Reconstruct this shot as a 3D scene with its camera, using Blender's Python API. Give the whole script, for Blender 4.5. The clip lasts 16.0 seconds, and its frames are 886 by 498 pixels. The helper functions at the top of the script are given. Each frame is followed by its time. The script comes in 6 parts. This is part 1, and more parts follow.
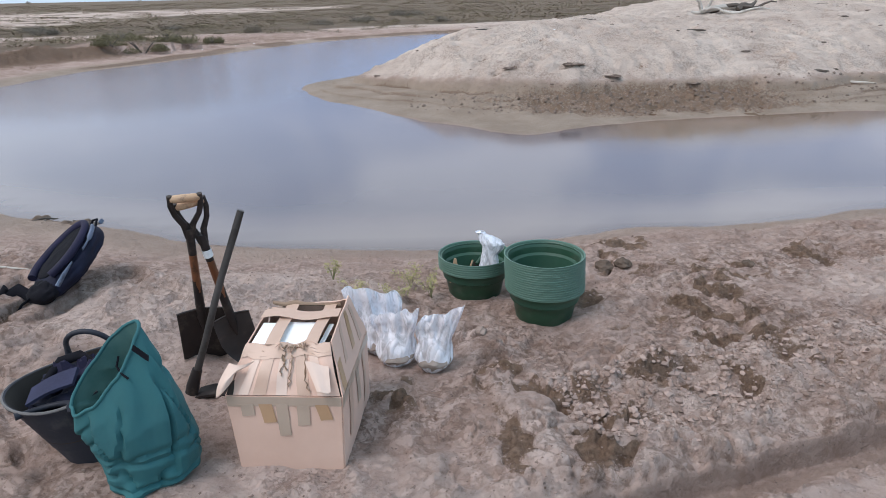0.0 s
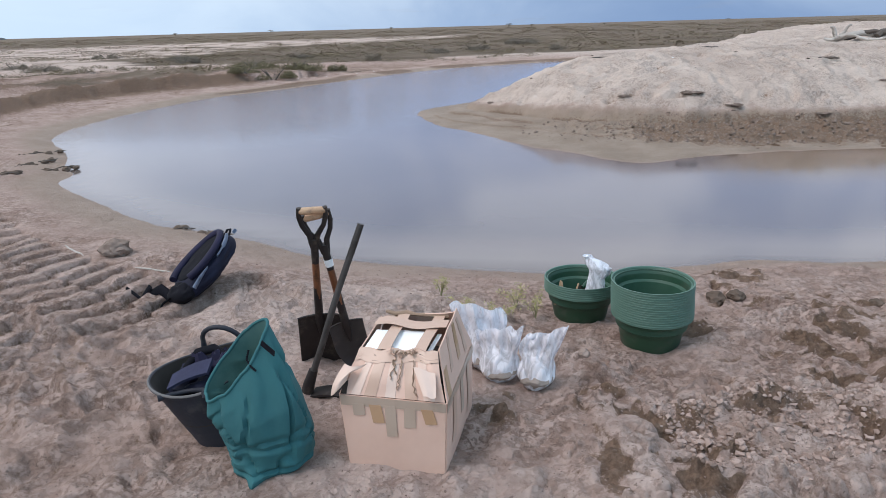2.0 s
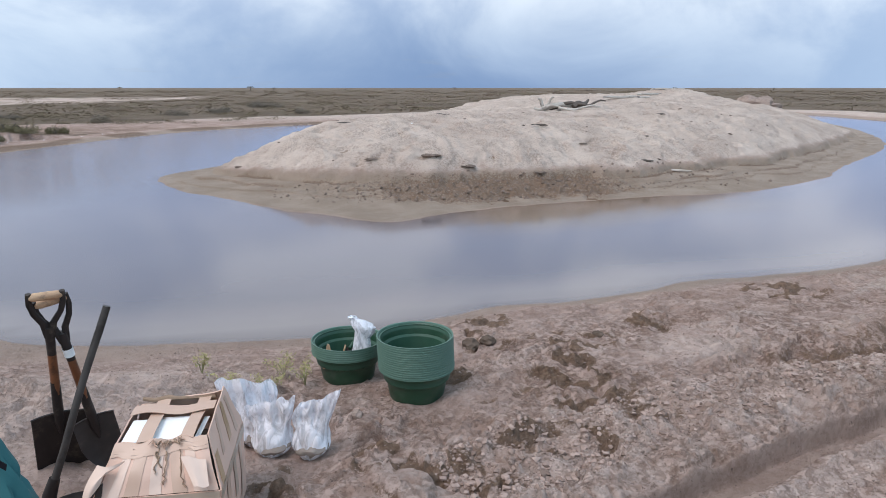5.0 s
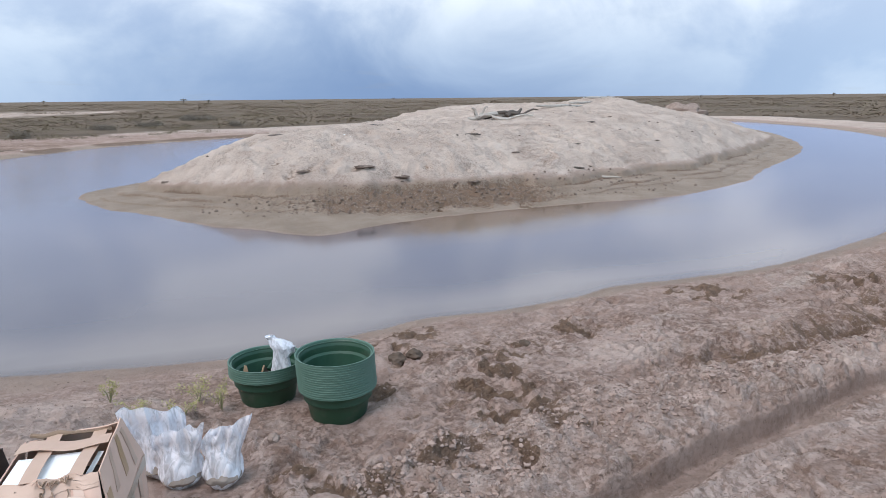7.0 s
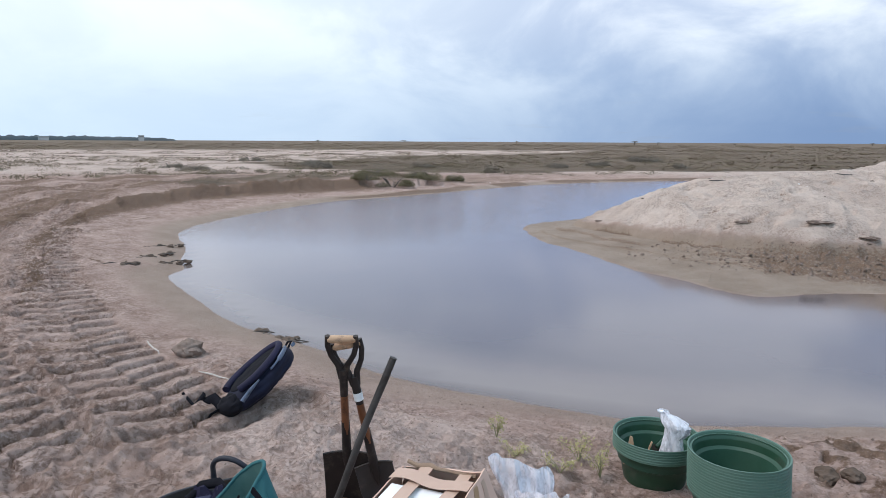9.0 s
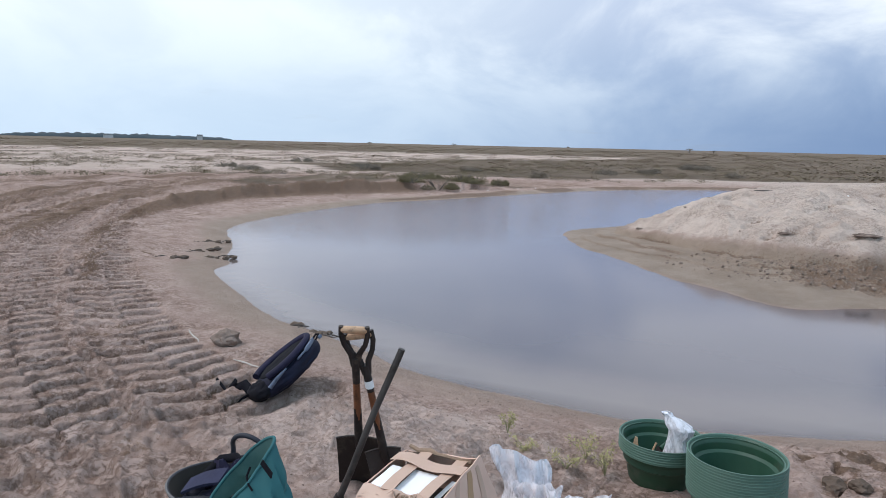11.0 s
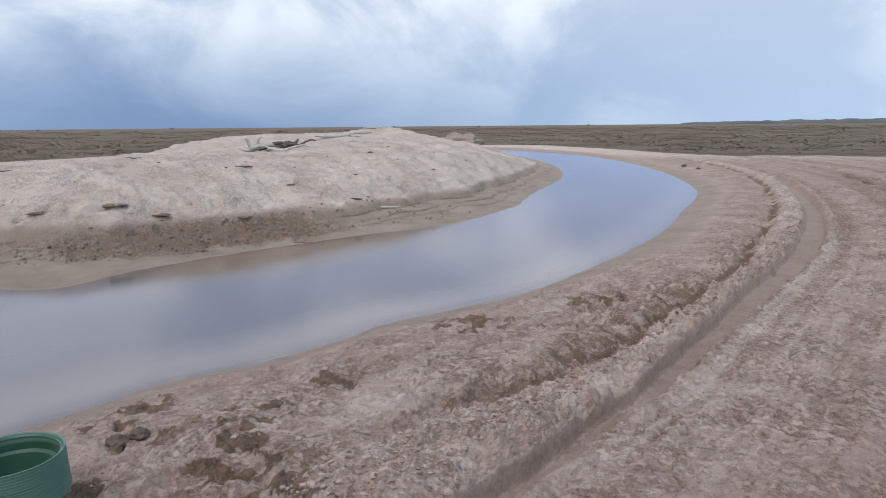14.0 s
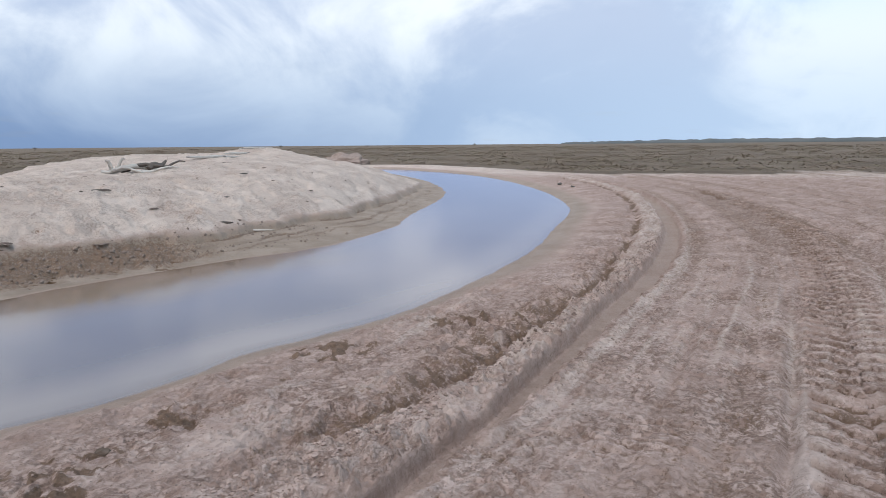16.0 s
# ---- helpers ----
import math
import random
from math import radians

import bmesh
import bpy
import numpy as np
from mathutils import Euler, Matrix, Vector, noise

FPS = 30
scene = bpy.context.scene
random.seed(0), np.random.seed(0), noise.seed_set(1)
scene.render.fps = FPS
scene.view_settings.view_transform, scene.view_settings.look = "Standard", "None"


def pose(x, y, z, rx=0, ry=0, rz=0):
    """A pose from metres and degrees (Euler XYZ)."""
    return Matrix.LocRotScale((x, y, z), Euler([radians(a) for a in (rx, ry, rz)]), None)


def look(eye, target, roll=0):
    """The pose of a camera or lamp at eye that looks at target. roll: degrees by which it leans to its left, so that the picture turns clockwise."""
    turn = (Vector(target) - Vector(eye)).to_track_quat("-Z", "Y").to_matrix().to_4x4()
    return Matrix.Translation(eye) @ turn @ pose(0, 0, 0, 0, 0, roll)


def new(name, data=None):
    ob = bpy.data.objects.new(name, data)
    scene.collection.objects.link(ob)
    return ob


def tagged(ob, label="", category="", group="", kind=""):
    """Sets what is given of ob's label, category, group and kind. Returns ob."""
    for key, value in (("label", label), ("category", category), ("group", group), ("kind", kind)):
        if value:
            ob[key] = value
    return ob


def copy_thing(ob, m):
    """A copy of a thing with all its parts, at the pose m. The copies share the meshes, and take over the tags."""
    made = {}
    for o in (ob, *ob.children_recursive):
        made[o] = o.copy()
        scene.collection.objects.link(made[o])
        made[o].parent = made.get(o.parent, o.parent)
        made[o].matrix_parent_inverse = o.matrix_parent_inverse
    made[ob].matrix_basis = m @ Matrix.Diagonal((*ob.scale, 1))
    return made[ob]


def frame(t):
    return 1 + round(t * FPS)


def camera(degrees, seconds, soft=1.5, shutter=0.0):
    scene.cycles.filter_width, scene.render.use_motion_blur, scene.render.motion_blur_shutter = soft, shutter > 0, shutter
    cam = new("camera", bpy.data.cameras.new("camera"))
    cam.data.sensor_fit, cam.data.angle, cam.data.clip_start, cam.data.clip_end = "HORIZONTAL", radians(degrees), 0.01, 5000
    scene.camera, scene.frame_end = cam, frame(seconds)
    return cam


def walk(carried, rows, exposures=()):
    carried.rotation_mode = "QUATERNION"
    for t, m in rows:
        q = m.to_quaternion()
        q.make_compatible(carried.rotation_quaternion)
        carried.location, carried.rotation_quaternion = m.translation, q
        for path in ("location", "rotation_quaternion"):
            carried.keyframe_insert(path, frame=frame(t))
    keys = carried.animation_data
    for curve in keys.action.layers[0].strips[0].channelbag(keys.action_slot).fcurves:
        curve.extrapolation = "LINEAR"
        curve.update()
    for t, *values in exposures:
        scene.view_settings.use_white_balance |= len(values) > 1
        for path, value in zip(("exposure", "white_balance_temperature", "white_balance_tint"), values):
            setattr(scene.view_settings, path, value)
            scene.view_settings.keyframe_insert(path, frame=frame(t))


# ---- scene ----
cam = camera(66.6, 16.0, soft=0.85)
PATH = [
    (0, (0.106, 0.488, 1.579), (0.125, 2.359, 0.874), -1.1),
    (0.5, (0.097, 0.443, 1.569), (0.093, 2.301, 0.828), -0.2),
    (1, (0.088, 0.406, 1.573), (-0.01, 2.284, 0.893), -0.3),
    (1.5, (0.093, 0.384, 1.577), (-0.135, 2.266, 0.941), -1.5),
    (2, (0.099, 0.376, 1.582), (-0.192, 2.253, 0.956), -1.6),
    (2.5, (0.126, 0.36, 1.581), (-0.133, 2.229, 0.919), -2.2),
    (3, (0.137, 0.343, 1.596), (-0.004, 2.255, 1.024), -1.6),
    (3.5, (0.112, 0.322, 1.602), (0.142, 2.257, 1.097), -1.3),
    (4, (0.08, 0.319, 1.608), (0.248, 2.246, 1.099), -1.1),
    (4.5, (0.063, 0.323, 1.616), (0.4, 2.24, 1.154), -0.7),
    (5, (0.064, 0.334, 1.619), (0.486, 2.233, 1.154), -0.0),
    (5.2, (0.07, 0.339, 1.617), (0.496, 2.235, 1.146), -0.1),
    (7.3, (0.224, 0.37, 1.625), (0.817, 2.23, 1.191), -0.6),
    (7.5, (0.23, 0.392, 1.627), (0.753, 2.272, 1.186), -0.7),
    (8, (0.247, 0.507, 1.613), (0.414, 2.446, 1.155), -0.3),
    (8.5, (0.279, 0.669, 1.623), (-0.063, 2.615, 1.31), 0.3),
    (9, (0.329, 0.735, 1.627), (-0.303, 2.606, 1.312), 0.3),
    (9.2, (0.363, 0.73, 1.628), (-0.402, 2.549, 1.3), 1.1),
    (11.3, (0.551, 0.635, 1.636), (-0.211, 2.46, 1.336), 1.4),
    (11.5, (0.56, 0.642, 1.625), (-0.085, 2.51, 1.316), 1.4),
    (12, (0.593, 0.658, 1.614), (0.322, 2.606, 1.252), 1.1),
    (12.5, (0.652, 0.649, 1.607), (0.775, 2.61, 1.231), 1.1),
    (13, (0.68, 0.643, 1.605), (1.106, 2.559, 1.217), 0.1),
    (13.5, (0.675, 0.634, 1.613), (1.474, 2.421, 1.204), -0.1),
    (14, (0.664, 0.608, 1.626), (1.791, 2.221, 1.267), -0.5),
    (14.5, (0.689, 0.569, 1.631), (2.068, 1.986, 1.328), -1.0),
    (15, (0.783, 0.532, 1.637), (2.245, 1.869, 1.365), 0.4),
    (15.5, (0.878, 0.488, 1.648), (2.33, 1.838, 1.385), -0.0),
    (16, (0.938, 0.509, 1.645), (2.317, 1.925, 1.339), -0.5),
]
walk(cam, [(t, look(eye, target, roll)) for t, eye, target, roll in PATH], exposures=[(0, 0.02, 6180, 19), (5, -0.03, 6180, 19), (8.5, 0.04, 6180, 19), (9.2, -0.06, 6180, 19), (11.5, -0.12, 6180, 19), (13.0, -0.19, 6180, 19), (14.2, -0.14, 6180, 19), (16, -0.09, 6180, 19)])

# ---- light ----
SUN_AZ, SUN_EL = radians(-122), radians(58)      # azimuth from +y towards +x
world = bpy.data.worlds.new("overcast_sky")
scene.world = world
world.use_nodes = True


class Net:
    """Short hand for building node trees."""

    def __init__(self, tree):
        self.tree = tree
        tree.nodes.clear()

    def add(self, kind):
        return self.tree.nodes.new(kind)

    def put(self, socket, value):
        if isinstance(value, bpy.types.NodeSocket):
            self.tree.links.new(value, socket)
        elif value is not None:
            if isinstance(value, (tuple, list)) and len(value) == 3 and socket.type == "RGBA":
                value = (*value, 1)
            socket.default_value = value

    def math(self, op, a, b=None, c=None, clamp=False):
        node = self.add("ShaderNodeMath")
        node.operation, node.use_clamp = op, clamp
        for n, v in enumerate((a, b, c)):
            if v is not None:
                self.put(node.inputs[n], v)
        return node.outputs[0]

    def mix(self, fac, a, b, blend="MIX"):
        node = self.add("ShaderNodeMix")
        node.data_type, node.blend_type = "RGBA", blend
        self.put(node.inputs[0], fac)
        self.put(node.inputs[6], a)
        self.put(node.inputs[7], b)
        return node.outputs[2]

    def ramp(self, value, low, high, a=0.0, b=1.0):
        node = self.add("ShaderNodeMapRange")
        node.interpolation_type = "SMOOTHSTEP"
        for n, v in enumerate((value, low, high, a, b)):
            self.put(node.inputs[n], v)
        return node.outputs[0]

    def noise(self, vector, scale, detail=4.0, rough=0.55, warp=0.0):
        node = self.add("ShaderNodeTexNoise")
        self.put(node.inputs["Vector"], vector)
        node.inputs["Scale"].default_value = scale
        node.inputs["Detail"].default_value = detail
        node.inputs["Roughness"].default_value = rough
        node.inputs["Distortion"].default_value = warp
        return node.outputs["Fac"]

    def stretch(self, vector, scale):
        node = self.add("ShaderNodeMapping")
        self.put(node.inputs["Vector"], vector)
        node.inputs["Scale"].default_value = scale
        return node.outputs[0]

    def bump(self, height, strength, distance, normal=None):
        node = self.add("ShaderNodeBump")
        node.inputs["Strength"].default_value = strength
        node.inputs["Distance"].default_value = distance
        self.put(node.inputs["Height"], height)
        if normal is not None:
            self.put(node.inputs["Normal"], normal)
        return node.outputs[0]


def build_sky():
    n = Net(world.node_tree)
    way = n.add("ShaderNodeTexCoord").outputs["Generated"]
    parts = n.add("ShaderNodeSeparateXYZ")
    n.put(parts.inputs[0], way)
    x, y, z = parts.outputs
    az = n.math("MULTIPLY", n.math("ARCTAN2", x, y), 57.2958)
    el = n.math("MULTIPLY", n.math("ARCSINE", z), 57.2958)
    sky = n.add("ShaderNodeTexSky")
    sky.sky_type = "NISHITA"
    sky.sun_disc, sky.sun_elevation, sky.sun_rotation = False, SUN_EL, SUN_AZ
    blue = n.mix(1.0, sky.outputs[0], (0.10, 0.10, 0.10), "MULTIPLY")
    # cloud deck, seen in perspective
    up = n.math("MAXIMUM", n.math("ADD", z, 0.10), 0.03)
    flat = n.add("ShaderNodeCombineXYZ")
    n.put(flat.inputs[0], n.math("DIVIDE", x, up))
    n.put(flat.inputs[1], n.math("DIVIDE", y, up))
    big = n.noise(flat.outputs[0], 0.30, 4, 0.5, 0.5)
    small = n.noise(n.stretch(way, (1.0, 1.0, 1.7)), 3.4, 8, 0.54, 0.5)
    billow = n.math("ADD", n.math("MULTIPLY", big, 0.08), n.math("MULTIPLY", small, 0.92))
    # the far storm: low, ahead, dark blue-grey
    off = n.math("DIVIDE", n.math("SUBTRACT", az, 14.0), 33.0)
    side = n.math("POWER", 2.718, n.math("MULTIPLY", n.math("MULTIPLY", off, off), -1.0))
    wavy = n.math("ADD", el, n.math("MULTIPLY", n.math("SUBTRACT", billow, 0.5), 12.0))
    low = n.ramp(wavy, 0.0, 11.0, 1.0, 0.0)
    storm = n.math("MULTIPLY", side, low)
    light = n.ramp(billow, 0.40, 0.60)
    cloud = n.mix(light, (0.58, 0.715, 0.845), (1.0, 1.11, 1.09))
    cloud = n.mix(n.ramp(az, -4.0, -40.0, 0.0, 0.72), cloud, (1.0, 1.15, 1.11))
    cloud = n.mix(n.ramp(el, 0.5, 11.0, 0.6, 0.0), cloud, (0.54, 0.765, 0.93))
    cloud = n.mix(n.math("MULTIPLY", storm, 0.97), cloud, (0.222, 0.348, 0.532))
    clear = n.math("MULTIPLY", n.ramp(n.math("ADD", az, n.math("MULTIPLY", billow, 20.0)), 66.0, 86.0), n.ramp(el, 6.0, 16.0, 0.0, 0.75))
    cloud = n.mix(clear, cloud, (0.42, 0.80, 1.05))
    cover = n.ramp(n.noise(flat.outputs[0], 0.9, 4, 0.6), 0.28, 0.40, 0.92, 1.0)
    colour = n.mix(cover, blue, cloud)
    back = n.add("ShaderNodeBackground")
    n.put(back.inputs[0], colour)
    back.inputs[1].default_value = 1.0
    out = n.add("ShaderNodeOutputWorld")
    n.put(out.inputs[0], back.outputs[0])


build_sky()
sun = new("sun", bpy.data.lights.new("sun", "SUN"))
sun.data.energy, sun.data.angle, sun.data.color = 1.75, radians(26), (1.0, 0.94, 0.87)
sun_from = Vector((math.sin(SUN_AZ) * math.cos(SUN_EL), math.cos(SUN_AZ) * math.cos(SUN_EL), math.sin(SUN_EL)))
sun.matrix_world = look(tuple(sun_from * 50), (0, 0, 0))


# ---- materials ----
def material(name):
    mat = bpy.data.materials.new(name)
    mat.use_nodes = True
    n = Net(mat.node_tree)
    n.out = n.add("ShaderNodeOutputMaterial")
    n.shader = n.add("ShaderNodeBsdfPrincipled")
    n.put(n.out.inputs[0], n.shader.outputs[0])
    coords = n.add("ShaderNodeTexCoord")
    n.where = coords.outputs["Object"]
    return mat, n


def attribute(n, name):
    node = n.add("ShaderNodeAttribute")
    node.attribute_name = name
    return node.outputs["Fac"]


def surface(name, dark, light, rough=0.7, scale=30.0, metal=0.0, bump=0.3, depth=0.002, fleck=None, stretch=(1, 1, 1), spec=0.5):
    """A plain material with mottling at two scales, fine relief and, if asked for, dirt of a third colour."""
    mat, n = material(name)
    at = n.stretch(n.where, stretch)
    coarse, fine = n.noise(at, scale * 0.22, 4), n.noise(at, scale * 2.2, 5)
    colour = n.mix(n.ramp(coarse, 0.3, 0.7), dark, light)
    colour = n.mix(n.math("MULTIPLY", n.ramp(fine, 0.35, 0.75), 0.35), colour, light)
    if fleck:
        colour = n.mix(n.ramp(n.noise(n.where, scale * 0.5, 6, 0.7), 0.52, 0.68, 0, 0.75), colour, fleck)
    s = n.shader.inputs
    n.put(s["Base Color"], colour)
    n.put(s["Roughness"], n.ramp(coarse, 0.2, 0.8, rough - 0.08, min(1.0, rough + 0.1)))
    s["Metallic"].default_value = metal
    s["Specular IOR Level"].default_value = spec
    n.put(s["Normal"], n.bump(fine, bump, depth))
    return mat


def build_sand():
    mat, n = material("sand")
    damp, dry, mud_shade, veg, isle = (attribute(n, k) for k in ("damp", "dry", "mud_shade", "veg", "isle"))
    w = n.where
    grain, patch, broad = n.noise(w, 95, 5, 0.7), n.noise(w, 2.3, 6, 0.6), n.noise(w, 0.35, 4)
    crust = n.noise(w, 9, 8, 0.74)
    flaky = n.math("MULTIPLY", n.ramp(n.noise(w, 1.7, 5, 0.6), 0.36, 0.60), n.ramp(damp, 0.05, 0.4, 1.0, 0.15))
    flake = n.ramp(n.noise(w, 12, 7, 0.66, 0.6), 0.455, 0.515)
    chip = n.ramp(n.noise(w, 29, 6, 0.66, 0.4), 0.44, 0.51)
    col = n.mix(n.ramp(patch, 0.34, 0.66), (0.422, 0.302, 0.254), (0.555, 0.416, 0.360))
    col = n.mix(n.math("MULTIPLY", n.ramp(broad, 0.35, 0.65), 0.35), col, (0.462, 0.328, 0.274))
    # the bump's hollows between flakes and chips are also darkened in colour
    col = n.mix(n.math("MULTIPLY", n.math("SUBTRACT", 1.0, flake), n.math("ADD", 0.18, n.math("MULTIPLY", flaky, 0.50))), col, (0.258, 0.164, 0.124))
    col = n.mix(n.math("MULTIPLY", n.math("SUBTRACT", 1.0, chip), n.math("ADD", 0.22, n.math("MULTIPLY", flaky, 0.40))), col, (0.200, 0.126, 0.092))
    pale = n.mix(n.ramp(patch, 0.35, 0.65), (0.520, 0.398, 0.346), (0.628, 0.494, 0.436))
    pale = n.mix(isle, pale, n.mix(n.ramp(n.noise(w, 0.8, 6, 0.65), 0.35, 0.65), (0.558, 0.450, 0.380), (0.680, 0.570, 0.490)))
    pale = n.mix(n.ramp(n.noise(w, 5.2, 7, 0.74), 0.54, 0.66, 0, 0.5), pale, (0.375, 0.270, 0.226))
    pale = n.mix(n.math("MULTIPLY", n.math("SUBTRACT", 1.0, chip), n.math("ADD", 0.10, n.math("MULTIPLY", flaky, 0.35))), pale, (0.290, 0.205, 0.166))
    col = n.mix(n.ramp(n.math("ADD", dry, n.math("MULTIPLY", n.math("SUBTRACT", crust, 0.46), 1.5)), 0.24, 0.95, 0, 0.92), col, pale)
    wet = n.mix(n.ramp(patch, 0.3, 0.7), (0.324, 0.226, 0.180), (0.412, 0.298, 0.242))
    wet = n.mix(isle, wet, n.mix(n.ramp(n.noise(w, 1.6, 6, 0.65), 0.35, 0.65), (0.282, 0.214, 0.162), (0.362, 0.280, 0.218)))
    col = n.mix(n.ramp(n.math("ADD", damp, n.math("MULTIPLY", n.math("SUBTRACT", patch, 0.5), 0.5)), 0.15, 0.85), col, wet)
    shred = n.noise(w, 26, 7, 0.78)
    # dark churned sand, also the tint for shade put into recesses
    churn_shade = n.mix(n.ramp(shred, 0.38, 0.62), (0.112, 0.069, 0.043), (0.240, 0.155, 0.106))
    col = n.mix(n.ramp(n.math("ADD", mud_shade, n.math("MULTIPLY", n.math("SUBTRACT", shred, 0.5), 3.0)), 0.42, 0.82, 0, 0.9), col, churn_shade)
    far = n.noise(w, 0.12, 6, 0.65)
    marsh = n.mix(n.ramp(far, 0.38, 0.62), (0.118, 0.087, 0.060), (0.185, 0.140, 0.102))
    marsh = n.mix(n.ramp(n.noise(w, 0.018, 4), 0.45, 0.65, 0, 0.7), marsh, (0.150, 0.112, 0.074))
    col = n.mix(n.ramp(n.math("ADD", veg, n.math("MULTIPLY", n.math("SUBTRACT", n.noise(w, 0.22, 5, 0.6), 0.5), 1.1)), 0.35, 0.6), col, marsh)
    speck = n.ramp(n.noise(w, 55, 3, 0.5), 0.66, 0.72, 0, 0.55)
    col = n.mix(speck, col, (0.089, 0.065, 0.050))
    s = n.shader.inputs
    n.put(s["Base Color"], col)
    n.put(s["Roughness"], n.ramp(damp, 0.0, 1.0, 0.95, 0.62))
    s["Specular IOR Level"].default_value = 0.25
    first = n.bump(n.noise(w, 22, 7, 0.78), 0.8, 0.040)
    first = n.bump(n.math("MULTIPLY", n.math("ADD", flake, n.math("MULTIPLY", chip, 0.6)), n.math("ADD", 0.35, n.math("MULTIPLY", flaky, 0.65))), 0.8, 0.016, first)
    n.put(s["Normal"], n.bump(grain, 0.7, 0.008, first))
    return mat


def build_water():
    mat, n = material("river_water")
    w = n.where
    silt = n.mix(n.ramp(n.noise(w, 0.25, 4), 0.35, 0.65), (0.098, 0.092, 0.098), (0.125, 0.116, 0.120))
    cloudy = n.math("ADD", attribute(n, "shore"), n.math("MULTIPLY", n.math("SUBTRACT", n.noise(w, 0.8, 5, 0.6), 0.5), 0.5))
    silt = n.mix(n.ramp(cloudy, 0.0, 1.0), silt, (0.205, 0.180, 0.164))
    silt = n.mix(attribute(n, "shoal"), silt, (0.165, 0.112, 0.042))
    murk = n.add("ShaderNodeBsdfDiffuse")
    n.put(murk.inputs["Color"], silt)
    clear = n.add("ShaderNodeBsdfTransparent")
    clear.inputs["Color"].default_value = (0.66, 0.50, 0.24, 1)
    body = n.add("ShaderNodeMixShader")
    n.put(body.inputs[0], attribute(n, "depth"))
    n.put(body.inputs[1], clear.outputs[0])
    n.put(body.inputs[2], murk.outputs[0])
    sheen = n.add("ShaderNodeBsdfGlossy")
    sheen.inputs["Roughness"].default_value = 0.085
    sheen.inputs["Color"].default_value = (0.93, 0.905, 1.0, 1)
    ripple = n.noise(n.stretch(w, (1.0, 2.0, 1.0)), 6.5, 4, 0.6, 0.3)
    swell = n.noise(w, 0.7, 2)
    breeze = n.ramp(n.noise(w, 0.11, 3), 0.42, 0.62)
    tall = n.math("ADD", n.math("MULTIPLY", ripple, n.math("ADD", n.math("MULTIPLY", attribute(n, "windy"), 1.7), n.math("MULTIPLY", breeze, 0.06))), n.math("MULTIPLY", swell, 0.12))
    normal = n.bump(tall, 0.35, 0.03)
    n.put(sheen.inputs["Normal"], normal)
    edge = n.add("ShaderNodeFresnel")
    edge.inputs["IOR"].default_value = 1.52
    n.put(edge.inputs["Normal"], normal)
    top = n.add("ShaderNodeMixShader")
    n.put(top.inputs[0], edge.outputs[0])
    n.put(top.inputs[1], body.outputs[0])
    n.put(top.inputs[2], sheen.outputs[0])
    n.put(n.out.inputs[0], top.outputs[0])
    return mat


def build_film():
    """Thin crumpled polythene."""
    mat, n = material("clear_polythene")
    crease = n.noise(n.stretch(n.where, (1.0, 1.0, 0.35)), 24, 5, 0.6, 1.2)
    milk = n.add("ShaderNodeBsdfPrincipled")
    milk.inputs["Base Color"].default_value = (0.88, 0.88, 0.93, 1)
    milk.inputs["Roughness"].default_value = 0.22
    n.put(milk.inputs["Normal"], n.bump(crease, 0.6, 0.025))
    thin = n.add("ShaderNodeBsdfTransparent")
    thin.inputs["Color"].default_value = (0.96, 0.96, 0.98, 1)
    both = n.add("ShaderNodeMixShader")
    n.put(both.inputs[0], n.ramp(crease, 0.34, 0.60, 0.42, 0.93))
    n.put(both.inputs[1], thin.outputs[0])
    n.put(both.inputs[2], milk.outputs[0])
    n.put(n.out.inputs[0], both.outputs[0])
    return mat


def build_leaf(name, a, b):
    mat, n = material(name)
    pick = n.add("ShaderNodeNewGeometry").outputs["Random Per Island"]
    n.put(n.shader.inputs["Base Color"], n.mix(pick, a, b))
    n.shader.inputs["Roughness"].default_value = 0.75
    n.shader.inputs["Specular IOR Level"].default_value = 0.2
    return mat


SAND, WATER, FILM = build_sand(), build_water(), build_film()
CARDBOARD = surface("cardboard", (0.62, 0.415, 0.325), (0.68, 0.468, 0.372), 0.75, 14, bump=0.25)
LINER = surface("pale_cardboard_liner", (0.64, 0.475, 0.39), (0.72, 0.555, 0.465), 0.8, 14)
TAPE = surface("brown_packing_tape", (0.475, 0.315, 0.235), (0.56, 0.39, 0.30), 0.4, 10, bump=0.35, depth=0.003)
AMBER_TAPE = surface("amber_packing_tape", (0.40, 0.245, 0.135), (0.47, 0.30, 0.18), 0.35, 10, bump=0.35, depth=0.003)
OLIVE_TAPE = surface("grey_brown_tape", (0.40, 0.305, 0.235), (0.46, 0.36, 0.285), 0.35, 10, bump=0.35, depth=0.003)
PAPER = surface("white_paper", (0.86, 0.86, 0.86), (0.9, 0.9, 0.9), 0.7, 12)
# near-black tone, also used for shade built into the carton and planter
DARK = surface("near_black_fill", (0.030, 0.024, 0.020), (0.05, 0.04, 0.034), 0.9, 12)
TORN = surface("torn_brown_edge", (0.20, 0.135, 0.09), (0.33, 0.23, 0.16), 0.9, 40, bump=0.6, depth=0.006)
POT_RIM = surface("dusty_green_plastic", (0.070, 0.146, 0.112), (0.092, 0.172, 0.136), 0.5, 18, bump=0.1)
POT_BODY = surface("dark_green_plastic", (0.010, 0.046, 0.024), (0.018, 0.062, 0.034), 0.42, 12, fleck=(0.05, 0.07, 0.05))
